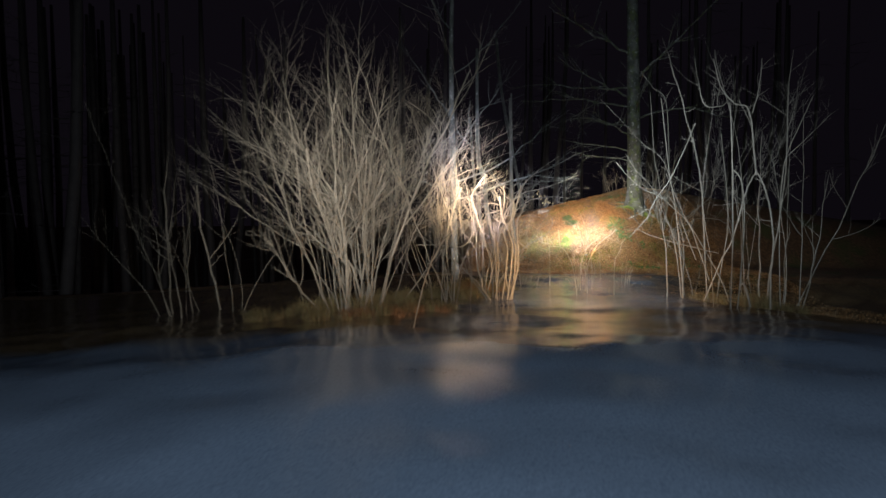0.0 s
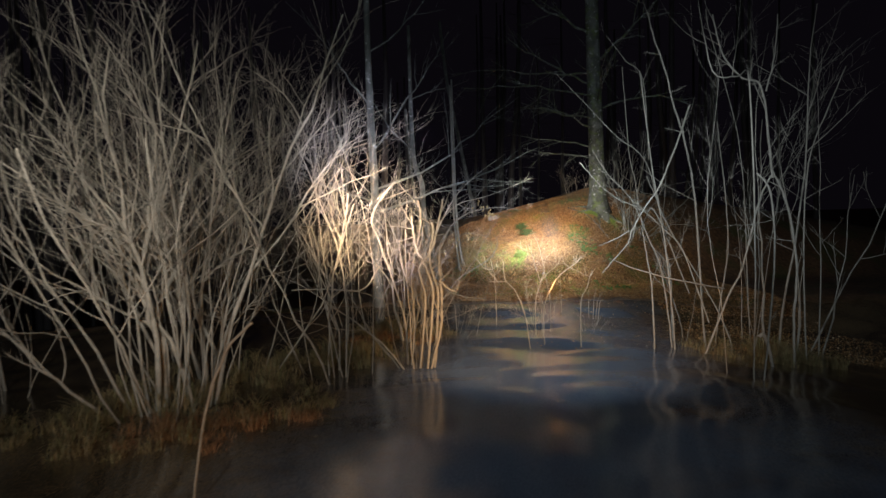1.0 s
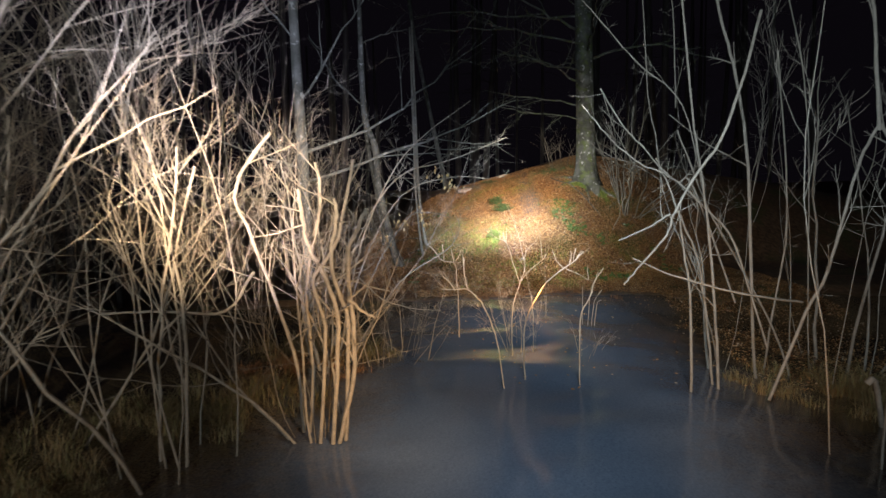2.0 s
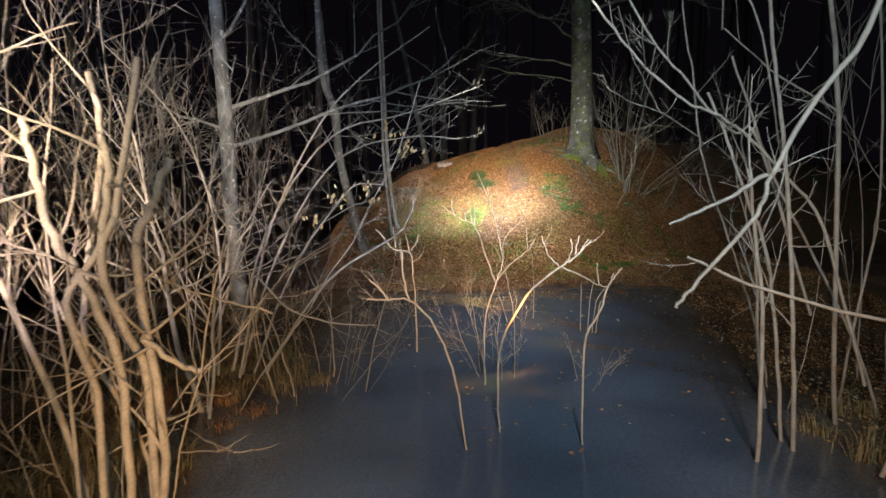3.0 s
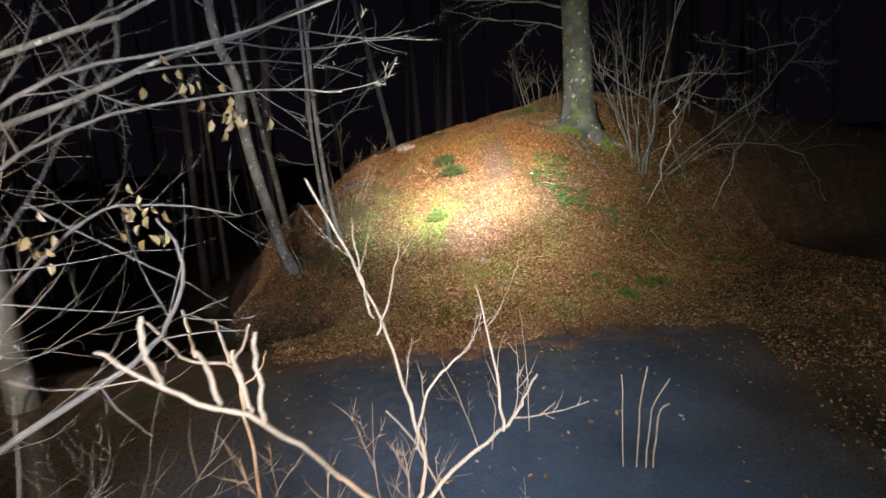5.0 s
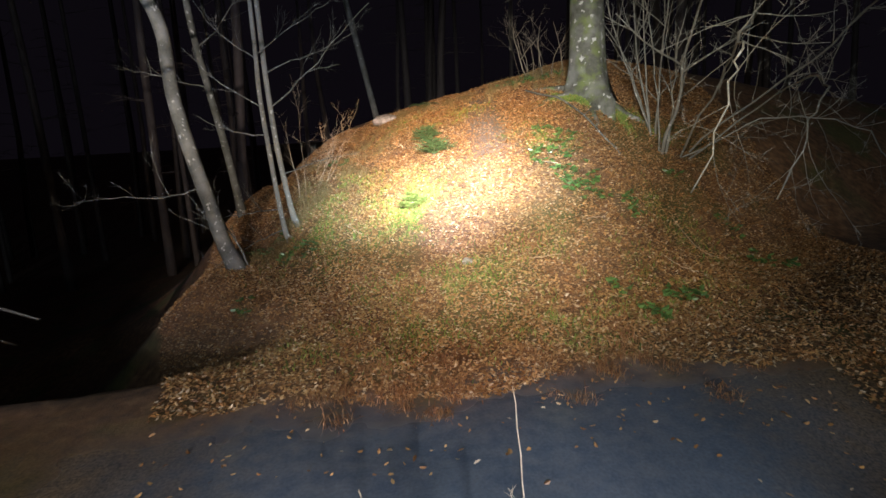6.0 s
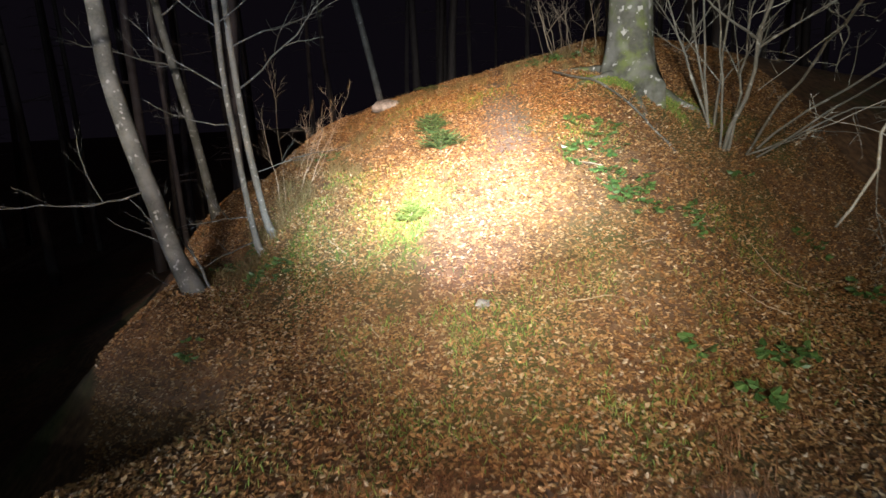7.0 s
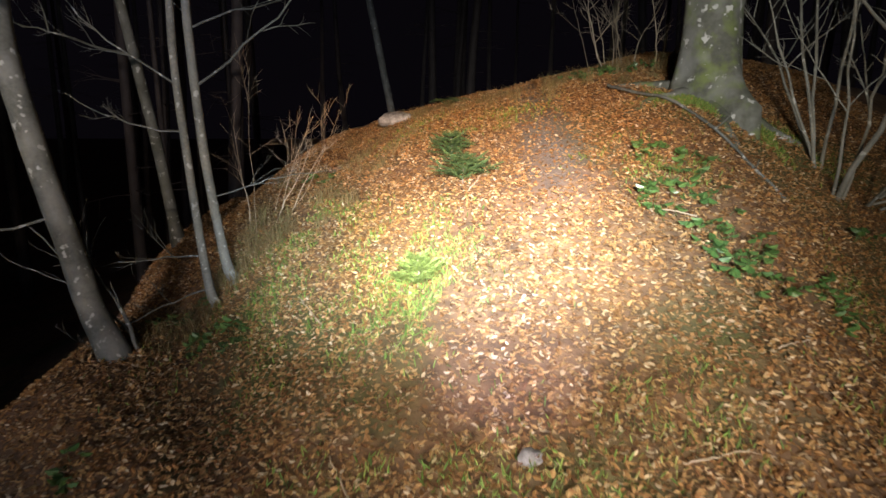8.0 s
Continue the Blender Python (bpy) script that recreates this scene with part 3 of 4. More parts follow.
coppice("undergrowth_shrub", (1.75, 13.6), "low tangle of fine brown shoots under a bush", [HAZEL, CUT], 37, 20, 0.5, 1.5, 0.0055, 0.6, (0.05, 0), 0.15, 2, 6, kid_len=0.42, wander=0.16, kid_angle=0.8)
coppice("hazel_bush", (-4.8, 11.5), "dim leafless bush in the dark beside the clearing", [HAZEL, CUT], 24, 12, 0.9, 4.2, 0.013, 0.4, (-0.1, 0), 0.1, 2, 5, wander=0.13)
tall = coppice("hazel_stool", (5.75, 12.2), "leafless hazel stool of tall thin wavy stems", [WILLOW, CUT], 25, 3, 0.6, 5.2, 0.01, 0.22, (0.22, 0.0), 0.15, 2, 9, wander=0.14, kid_len=0.36, kid_angle=0.6, lift=0.05)
for k, (ctrl, r, is_cut, twigs) in enumerate((
        ([(5.0, 11.4, 3.4), (4.33, 10.8, 2.37), (4.08, 10.8, 1.99), (3.9, 10.8, 1.69), (3.84, 10.8, 1.52), (3.6, 10.8, 1.26), (3.5, 10.8, 1.15)], 0.0125, True, 2),
        ([(5.5, 11.4, 0.8), (4.67, 11.0, 0.98), (4.07, 11.0, 1.15), (3.67, 11.0, 1.32)], 0.012, True, 1),
        ([(3.86, 10.78, 1.69), (3.74, 10.75, 1.63), (3.59, 10.75, 1.56), (3.43, 10.75, 1.5)], 0.011, True, 2),
        ([(5.8, 13.2, -0.3), (5.72, 13.2, 0.07), (5.56, 13.2, 0.55), (5.4, 13.2, 0.96), (5.12, 13.2, 1.64), (5.03, 13.2, 2.0), (4.95, 13.2, 2.5), (4.85, 13.2, 3.0), (4.75, 13.2, 4.4)], 0.012, False, 4),
        ([(5.03, 13.2, 1.97), (4.68, 13.2, 2.17), (4.41, 13.2, 2.26), (4.21, 13.2, 2.37)], 0.007, False, 2),
        ([(4.68, 13.2, 2.17), (4.52, 13.2, 2.44), (4.41, 13.2, 2.65), (4.3, 13.2, 3.0)], 0.006, False, 2),
        ([(5.05, 12.05, -0.3), (4.95, 12.05, 0.55), (4.83, 12.05, 1.19), (4.68, 12.05, 1.51), (4.53, 12.05, 1.88), (4.38, 12.05, 2.17)], 0.014, True, 3),
        ([(4.6, 11.7, -0.3), (4.55, 11.65, 0.72), (4.47, 11.65, 1.28), (4.4, 11.65, 1.7)], 0.015, True, 2),
        ([(5.02, 11.9, -0.3), (4.96, 11.9, 0.5), (4.87, 11.9, 1.37), (4.77, 11.9, 2.03), (4.67, 11.9, 2.6), (4.5, 11.9, 4.0)], 0.016, False, 5),
        ([(5.6, 12.0, 0.2), (5.2, 12.0, 1.3), (4.96, 12.0, 1.59), (4.66, 12.0, 1.88), (4.39, 12.0, 2.05), (4.24, 12.0, 2.1), (4.01, 12.0, 2.26), (3.84, 12.0, 2.42), (3.6, 12.0, 2.7)], 0.012, False, 6),
        ([(5.5, 12.4, 0.6), (4.93, 12.3, 1.87), (4.75, 12.3, 1.94), (4.57, 12.3, 2.08), (4.37, 12.3, 2.3), (4.16, 12.3, 2.51), (3.9, 12.3, 2.9)], 0.012, False, 6),
        ([(6.35, 12.6, -0.4), (6.23, 12.6, -0.05), (5.98, 12.6, 0.47), (5.46, 12.6, 1.33), (5.23, 12.6, 1.74), (4.9, 12.6, 2.5)], 0.014, False, 4),
        ([(6.15, 12.8, -0.4), (6.27, 12.8, 0.51), (6.38, 12.8, 1.19), (6.35, 12.8, 2.04), (6.2, 12.8, 3.4)], 0.013, False, 5),
        ([(5.8, 12.4, -0.63), (5.73, 12.4, 0.16), (5.6, 12.4, 2.07), (5.43, 12.4, 3.04), (5.27, 12.4, 3.55), (5.11, 12.4, 4.19), (4.95, 12.4, 4.62), (4.84, 12.4, 5.04)], 0.019, False, 9),
        ([(5.59, 12.4, 2.09), (5.32, 12.4, 2.23), (5.05, 12.4, 2.38), (4.7, 12.4, 2.64)], 0.008, False, 4),
        ([(6.93, 13.0, -0.89), (6.85, 13.0, 0.81), (6.77, 13.0, 2.46), (6.61, 13.0, 3.51), (6.21, 13.0, 4.84), (6.12, 13.0, 5.3)], 0.009, False, 8),
        ([(4.88, 12.0, 1.73), (4.62, 12.0, 2.68), (4.15, 12.0, 3.09), (3.79, 12.0, 3.47), (3.27, 12.0, 4.0)], 0.007, False, 5),
        ([(5.2, 13.2, 2.83), (5.11, 13.2, 4.19), (4.81, 13.2, 4.51), (4.52, 13.2, 4.89)], 0.008, False, 5))):
    limb(tall, "stem", ctrl, r, r * 0.6, [WILLOW, CUT], 250 + k, twigs, 0.45, 1, is_cut)
forked = thing("hazel_stool", on(6.15, 11.5), "pale hazel stool of two stems leaning together into one", "bush")
for k, (ctrl, r, end, twigs) in enumerate((
        ([(6.63, 11.5, -0.37), (6.62, 11.5, 0.33), (6.66, 11.5, 1.02), (6.57, 11.5, 1.7), (6.43, 11.5, 2.17), (6.29, 11.5, 2.43)], 0.019, 0.015, 4),
        ([(5.27, 11.5, -0.16), (5.61, 11.5, 0.65), (5.82, 11.5, 1.05), (6.01, 11.5, 1.78), (6.14, 11.5, 2.18), (6.28, 11.5, 2.43)], 0.016, 0.013, 4),
        ([(6.28, 11.5, 2.37), (6.21, 11.5, 3.03), (6.1, 11.5, 3.68), (5.82, 11.5, 3.8), (5.58, 11.5, 4.06), (5.47, 11.5, 4.31), (5.39, 11.5, 4.68)], 0.017, 0.008, 9),
        ([(6.18, 11.5, 3.61), (6.27, 11.5, 3.93), (6.33, 11.5, 4.31), (6.35, 11.5, 4.69)], 0.012, 0.007, 6),
        ([(6.89, 11.6, -0.35), (6.84, 11.6, 1.14), (6.9, 11.6, 2.57), (7.2, 11.6, 3.37), (7.47, 11.6, 3.97)], 0.012, 0.006, 7)
)):
    limb(forked, "stem", ctrl, r, end, [WILLOW, CUT], 280 + k, twigs, 0.55, 1, False)
front = coppice("hazel_stool", (5.15, 10.1), "leafless hazel stool of tall forking stems, one sawn off", [WILLOW, CUT], 38, 2, 0.4, 4.8, 0.011, 0.3, (0.02, 0), 0.1, 2, 8, wander=0.13, kid_len=0.36, kid_angle=0.6, lift=0.05)
limb(front, "stem", [(5.15, 10.0, -0.2), (5.15, 9.8, 1.2), (5.08, 9.77, 2.08), (5.0, 9.89, 2.33)], 0.011, 0.01, [WILLOW, CUT], 265, 3, 0.5, 1, True)
limb(front, "stem", [(5.1, 10.1, -0.2), (5.05, 10.0, 1.5), (4.98, 10.0, 3.37), (4.7, 9.8, 3.4), (4.38, 9.72, 3.45), (4.2, 9.7, 4.2)], 0.01, 0.006, [WILLOW, CUT], 266, 5, 0.7, 1)
stub = thing("bent_stub", on(5.75, 10.85), "short broken stub bent over near the hazel stool", "stump")
limb(stub, "stub", [(5.9, 10.9, ground_z(5.9, 10.9) - 0.05), (5.78, 10.85, 0.1), (5.68, 10.8, 0.25), (5.62, 10.8, 0.22)], 0.022, 0.026, [WILLOW, CUT], 260, 0, 0.1, 0, True)
coppice("hazel_stool", (7.8, 13.4), "dim tall leafless stems at the edge of the dark", [WILLOW, CUT], 26, 9, 0.8, 5.6, 0.016, 0.3, (0.05, 0), 0.1, 2, 6, kid_len=0.25)
bank = coppice("hazel_stool", (8.42, 21.81), "leafless hazel stool with pale blotched stems beside the beech", [PALEBARK, TWIG], 27, 8, 0.22, 3.6, 0.027, 0.5, (0.05, -0.05), 0.0, 2, 7, kid_len=0.36, wander=0.1)
for k, (ctrl, r) in enumerate((
        ([(8.6, 21.6, 1.0), (8.3, 20.3, 2.0), (7.5, 18.7, 2.45), (6.75, 17.8, 2.15), (6.6, 17.65, 1.83), (6.35, 17.7, 1.0)], 0.024),
        ([(8.8, 21.6, 1.0), (9.0, 20.2, 1.8), (8.4, 18.8, 1.9), (7.6, 18.0, 1.5), (7.2, 17.8, 0.9)], 0.02),
        ([(8.8, 21.7, 1.1), (9.3, 20.0, 2.2), (8.8, 18.6, 2.7), (7.6, 17.9, 2.6)], 0.022),
        ([(8.7, 21.7, 1.0), (9.4, 20.9, 1.5), (9.8, 19.8, 1.4), (9.7, 19.0, 0.7)], 0.02))):
    limb(bank, "stem", ctrl, r * 0.7, 0.006, [PALEBARK, TWIG], 270 + k, 18, 0.8, 2, False, 0.0, 0.9, 0.035)
side = coppice("slender_shrub", (3.06, 22.9), "sparse shrub of thin bare twigs on the bank edge", [TWIG, CUT], 28, 7, 0.25, 1.5, 0.008, 0.7, (0.1, 0), 0.0, 2, 6, kid_len=0.4, wander=0.14)
coppice("slender_shrub", (2.32, 21.6), "thin crooked shoot beside the leaning tree", [ASH, CUT], 29, 2, 0.1, 1.5, 0.011, 0.6, (-0.25, 0), 0.0, 1, 5, kid_len=0.45, wander=0.2)
coppice("undergrowth_shrub", (7.5, 24.4), "dark undergrowth of thin stems behind the beech", [HAZEL, CUT], 30, 14, 0.6, 1.3, 0.008, 0.7, (0, 0), 0.0, 2, 5, kid_len=0.4, wander=0.16)

# ---- saplings in the clearing ----
def sapling(at, label, shoots, seed):
    """Each shoot: its kind, its way, its thickness at the foot, whether it is cut off, and its side twigs."""
    root = thing("sapling", on(*at), label, "sapling", "saplings in the clearing")
    stem = None
    for k, (kind, ctrl, r, is_cut, twigs, depth) in enumerate(shoots):
        made = limb(root, kind, ctrl, r * 0.95, r * (0.8 if is_cut else 0.4), [TWIG, CUT], seed + k, twigs, 0.2, depth, is_cut, 0.1, 0.6, 0.004, stem if kind == "twig" else None)
        stem = made if kind == "stem" else stem
    return root


sapling((3.22, 13.40), "bare forked sapling with pale upright twigs", [
    ("stem", [(3.22, 13.4, -0.2), (3.22, 13.4, 0.39), (3.32, 13.39, 0.75), (3.38, 13.38, 0.92), (3.36, 13.38, 1.08), (3.32, 13.37, 1.27), (3.26, 13.36, 1.46), (3.16, 13.35, 1.71)], 0.008, False, 4, 1),
    ("stem", [(3.32, 13.4, 0.75), (3.19, 13.2, 1.04), (3.07, 13.0, 1.29), (2.94, 13.0, 1.36), (2.81, 13.0, 1.46)], 0.008, False, 2, 0),
    ("twig", [(3.0, 13.0, 1.33), (2.99, 13.0, 1.39), (2.97, 13.0, 1.44)], 0.005, True, 0, 0),
    ("twig", [(3.05, 13.0, 1.31), (3.04, 13.0, 1.37), (3.03, 13.0, 1.43)], 0.005, True, 0, 0),
    ("twig", [(3.07, 13.0, 1.29), (3.07, 13.0, 1.38), (3.07, 13.0, 1.46)], 0.005, True, 0, 0),
    ("twig", [(2.91, 13.0, 1.38), (2.89, 13.0, 1.45), (2.89, 13.0, 1.51)], 0.005, True, 0, 0),
    ("stem", [(3.33, 13.4, 0.77), (3.45, 13.38, 0.91), (3.6, 13.35, 1.04), (3.64, 13.33, 1.11), (3.67, 13.3, 1.19)], 0.007, False, 3, 1),
    ("twig", [(3.58, 13.3, 1.05), (3.56, 13.3, 1.24), (3.53, 13.3, 1.43)], 0.005, False, 3, 0),
    ("twig", [(3.36, 13.35, 1.01), (3.4, 13.35, 1.16), (3.49, 13.35, 1.24), (3.53, 13.35, 1.28)], 0.005, False, 3, 1),
    ("twig", [(3.28, 13.35, 1.36), (3.26, 13.35, 1.48), (3.25, 13.35, 1.61)], 0.004, False, 1, 0),
    ("twig", [(3.29, 13.35, 1.32), (3.33, 13.35, 1.43), (3.36, 13.35, 1.54)], 0.004, False, 1, 0),
    ("stem", [(3.51, 13.5, -0.21), (3.51, 13.5, 0.39), (3.45, 13.47, 0.69), (3.38, 13.43, 0.94), (3.29, 13.4, 1.1)], 0.005, False, 2, 1)], 310)
coppice("sapling_clump", (3.4, 13.75), "clump of fine bare shoots at the sapling's foot", [TWIG, CUT], 315, 12, 0.25, 1.1, 0.004, 0.45, (-0.03, 0), 0.1, 2, 6, kid_len=0.35, wander=0.12)
coppice("sapling_clump", (4.1, 13.3), "low clump of fine bare shoots in the grass", [TWIG, CUT], 316, 5, 0.25, 0.5, 0.004, 0.8, (0.1, 0), 0.1, 2, 4, kid_len=0.35, wander=0.12)
sapling((3.12, 12.40), "bare sapling with a fork bent over sideways", [
    ("stem", [(3.12, 12.4, -0.18), (3.12, 12.4, 0.45), (3.23, 12.1, 0.92), (3.42, 12.0, 1.12), (3.5, 12.0, 1.17), (3.62, 12.0, 1.28)], 0.008, True, 1, 0),
    ("twig", [(3.42, 12.0, 1.12), (3.35, 12.0, 1.19), (3.3, 12.0, 1.31)], 0.006, False, 1, 0),
    ("twig", [(3.47, 12.0, 1.15), (3.49, 12.0, 1.22), (3.49, 12.0, 1.29)], 0.005, True, 0, 0),
    ("twig", [(3.51, 12.0, 1.19), (3.52, 12.0, 1.24), (3.54, 12.0, 1.31)], 0.005, True, 0, 0),
    ("twig", [(3.55, 12.0, 1.22), (3.57, 12.0, 1.25), (3.6, 12.0, 1.29)], 0.005, True, 0, 0),
    ("stem", [(3.43, 12.0, 1.12), (3.53, 12.0, 1.07), (3.66, 12.0, 1.0), (3.73, 12.0, 0.98)], 0.006, False, 0, 0),
    ("stem", [(3.62, 12.1, -0.17), (3.62, 12.1, 0.55), (3.72, 12.07, 0.82), (3.75, 12.05, 0.96), (3.79, 12.03, 1.04), (3.82, 12.0, 1.1)], 0.008, True, 0, 0),
    ("twig", [(3.67, 12.0, 1.0), (3.66, 12.0, 1.07), (3.66, 12.0, 1.14)], 0.005, True, 0, 0),
    ("twig", [(3.74, 12.0, 1.0), (3.75, 12.0, 1.02), (3.77, 12.0, 1.07)], 0.005, True, 0, 0)], 320)
sapling((2.75, 12.2), "bare broken sapling with sawn forked stubs", [
    ("stem", [(2.85, 12.2, -0.18), (2.78, 12.2, 0.35), (2.65, 12.2, 0.73), (2.49, 12.2, 0.91), (2.34, 12.2, 0.92), (2.22, 12.2, 0.93)], 0.008, True, 3, 1),
    ("stem", [(2.49, 12.2, 0.9), (2.46, 12.2, 1.06), (2.45, 12.2, 1.24)], 0.008, True, 3, 1),
    ("stem", [(2.36, 12.2, 0.92), (2.3, 12.2, 1.0), (2.24, 12.2, 1.06)], 0.008, True, 3, 1)], 330)
sapling((4.25, 15.5), "thin bare upright shoot", [("stem", [(4.27, 15.5, -0.22), (4.28, 15.5, 0.2), (4.25, 15.5, 0.68)], 0.006, False, 3, 1)], 350)
sapling((3.75, 15.3), "thin bare slanting shoot with side twigs", [("stem", [(3.9, 15.3, -0.22), (3.8, 15.3, 0.15), (3.68, 15.3, 0.5)], 0.006, False, 3, 1), ("stem", [(3.95, 15.3, -0.22), (4.0, 15.3, 0.1), (3.97, 15.3, 0.25)], 0.005, True, 3, 1)], 355)
sapling((2.70, 14.50), "bare forked shoot with orange-brown stubs", [
    ("stem", [(2.7, 14.5, -0.23), (2.7, 14.5, 0.39), (2.68, 14.5, 0.64), (2.66, 14.5, 0.88), (2.48, 14.5, 0.93), (2.37, 14.5, 1.08), (2.31, 14.5, 1.14)], 0.01, True, 0, 0),
    ("twig", [(2.51, 14.5, 0.94), (2.5, 14.5, 1.05), (2.49, 14.5, 1.16)], 0.01, True, 0, 0),
    ("twig", [(2.65, 14.5, 0.9), (2.63, 14.5, 1.01), (2.61, 14.5, 1.09)], 0.009, True, 0, 0),
    ("twig", [(2.67, 14.5, 0.91), (2.72, 14.5, 0.98), (2.75, 14.5, 1.06)], 0.009, True, 0, 0),
    ("twig", [(2.69, 14.5, 0.78), (2.77, 14.5, 0.85), (2.81, 14.5, 0.94)], 0.006, False, 0, 0)], 360)
sapling((4.71, 15.00), "short sawn stubs of a cut sapling", [
    ("stem", [(4.71, 15.0, -0.28), (4.71, 15.0, 0.37)], 0.005, True, 0, 0),
    ("stem", [(4.79, 15.0, -0.29), (4.82, 15.0, 0.14), (4.87, 15.0, 0.4)], 0.006, True, 0, 0),
    ("stem", [(4.85, 15.0, -0.29), (4.9, 15.0, 0.13), (5.02, 15.0, 0.31)], 0.006, True, 0, 0),
    ("stem", [(4.9, 15.0, -0.3), (4.94, 15.0, 0.08), (5.01, 15.0, 0.15)], 0.007, True, 0, 0)], 340)

# ---- far wood ----
rng = random.Random(77)
trunks = []
for k in range(6):
    buf = Buf()
    r = rng.uniform(0.1, 0.2)
    lx, ly = rng.gauss(0, 0.3), rng.gauss(0, 0.3)
    pts = [Vector((0, 0, -0.3)), Vector((lx * 0.3, ly * 0.3, 3)), Vector((lx, ly, 7)), Vector((lx * 1.6, ly, 12)), Vector((lx * 1.6, ly, 17))]
    buf.tube(pts, [r * 1.3, r, r * 0.9, r * 0.7, r * 0.4], 8)
    crown = Buf()
    for _ in range(14):
        z = rng.uniform(2.5, 14)
        th = rng.uniform(0, 6.283)
        shoot(crown, rng, Vector((lx * z / 8, ly * min(z, 7) / 7, z)), (math.cos(th), math.sin(th), 0.1), rng.uniform(0.8, 2.0), 0.018, 1, 0.12, -0.03, 0.2, False, 4, 6, 4)
    trunks.append((buf.mesh("trunk", [DARKBARK]), crown.mesh("crown", [DARKBARK])))
for k in range(120):
    x, y = rng.uniform(-22, 30), rng.uniform(31, 62)
    if k % 3 == 0:
        x, y = rng.uniform(-28, -12), rng.uniform(14, 36)
    tr = thing("far_tree", on(x, y), "dark leafless forest tree standing in the night", "tree", "trees of the dark wood")
    part("trunk", trunks[k % 6][0], tr)
    part("crown", trunks[k % 6][1], tr)
    tr.rotation_euler = (0, 0, rng.uniform(0, 6.28))
    s = rng.uniform(0.75, 1.25)
    tr.scale = (s, s, 1)

# ---- leaf litter on the bank ----
rs = np.random.RandomState(5)
buf = Buf()
count = 0
while count < 230000:
    x, y = rs.uniform(1.1, 10.5), (12.0 + 5.2 * rs.rand()) if rs.rand() < 0.16 else 16.3 + 11.2 * rs.rand() ** 1.15
    foot = float(np.interp(x, FOOT_X, FOOT_Y))
    if y < 17.2 + 0.35 * noise.noise((x, y, 2)) and rs.rand() > (0.012 if abs(x - 0.262 * y) < 2.6 else 0.3) or y > 27 or (y < foot - 1.2 and rs.rand() < 0.25):
        continue
    if x < float(np.interp(y, (15.0, 18.5, 19.5, 21.3), (2.6, 2.2, 1.5, 1.1))):
        continue
    bare = noise.noise((x * 0.8 + 7, y * 0.5, 9))
    if (bare > 0.42 and rs.rand() < 0.35) or (y > 21.2 and abs(x - 0.16 * y - 2.25) < 0.26 and rs.rand() < 0.62):
        continue
    th = rs.uniform(0, 2 * math.pi)
    along = Vector((math.cos(th), math.sin(th), rs.normal(0, 0.38))).normalized()
    side = along.cross(Vector((rs.normal(0, 0.3), rs.normal(0, 0.3), 1))).normalized()
    size = rs.uniform(0.024, 0.047)
    buf.leaf(on(x, y, rs.uniform(0.004, 0.03)), along, side, size, size * rs.uniform(0.45, 0.65), rs.uniform(-0.3, 0.4))
    count += 1
part("leaf_litter", buf.mesh("leaf_litter", [LITTER], False), ground, "rusty brown fallen beech leaves")["kind"] = "stuff"

# moss and short grass showing through the leaves
buf = Buf()
for cx, cy, rad, n in ((7.3, 22.4, 0.3, 3600), (8.05, 22.2, 0.25, 1800), (4.7, 18.76, 0.42, 900), (4.4, 20.3, 0.34, 900), (4.45, 20.8, 0.4, 900), (4.3, 21.4, 0.4, 700), (4.2, 19.3, 0.5, 800), (3.5, 22.4, 0.6, 1500), (3.1, 21.4, 0.6, 1300), (6.9, 18.9, 0.7, 900),
                       (7.9, 20.3, 0.6, 900), (5.5, 23.2, 0.6, 600), (4.6, 24.3, 0.5, 700), (8.3, 22.0, 0.35, 900), (5.6, 19.2, 0.4, 400), (6.4, 21.3, 0.5, 600), (3.7, 20.6, 0.5, 700), (6.0, 18.3, 0.6, 500), (4.3, 18.0, 0.5, 700), (5.4, 17.9, 0.5, 600), (3.4, 18.2, 0.6, 600)):
    for _ in range(n):
        x, y = rs.normal(cx, rad * 0.6), rs.normal(cy, rad * 0.5)
        if noise.noise((x * 3.1, y * 3.1, 4)) < -0.12:
            continue
        up = Vector((rs.normal(0, 0.5), rs.normal(0, 0.5), 1)).normalized()
        th = rs.uniform(0, 6.283)
        size = rs.uniform(0.03, 0.07)
        buf.leaf(on(x, y, 0.0), up, up.cross(Vector((math.cos(th), math.sin(th), 0))).normalized(), size, size * 0.16, 0.2)
part("moss", buf.mesh("moss", [MOSS], False), ground, "low olive-green moss and grass blades")["kind"] = "stuff"

# three hundred leaves on the lower bank, each a piece of its own
shapes = []
for k in range(6):
    b = Buf()
    w = rs.uniform(0.45, 0.65)
    b.leaf(Vector((-0.5, 0, 0)), Vector((1, 0, rs.normal(0, 0.15))).normalized(), Vector((0, 1, 0)), 1.0, w, rs.uniform(-0.3, 0.45))
    shapes.append(b.mesh("fallen_leaf", [LITTER_ONE], False))
for k in range(300):
    x, y = rs.uniform(3.2, 7.2), rs.uniform(18.2, 20.8)
    leaf = part("fallen_leaf", shapes[k % 6], ground)
    s = rs.uniform(0.035, 0.06)
    leaf.matrix_basis = Matrix.Translation(on(x, y, 0.03)) @ pose(0, 0, 0, rs.normal(18, 12), rs.normal(0, 14), rs.uniform(0, 360)) @ Matrix.Diagonal((s, s, s, 1))

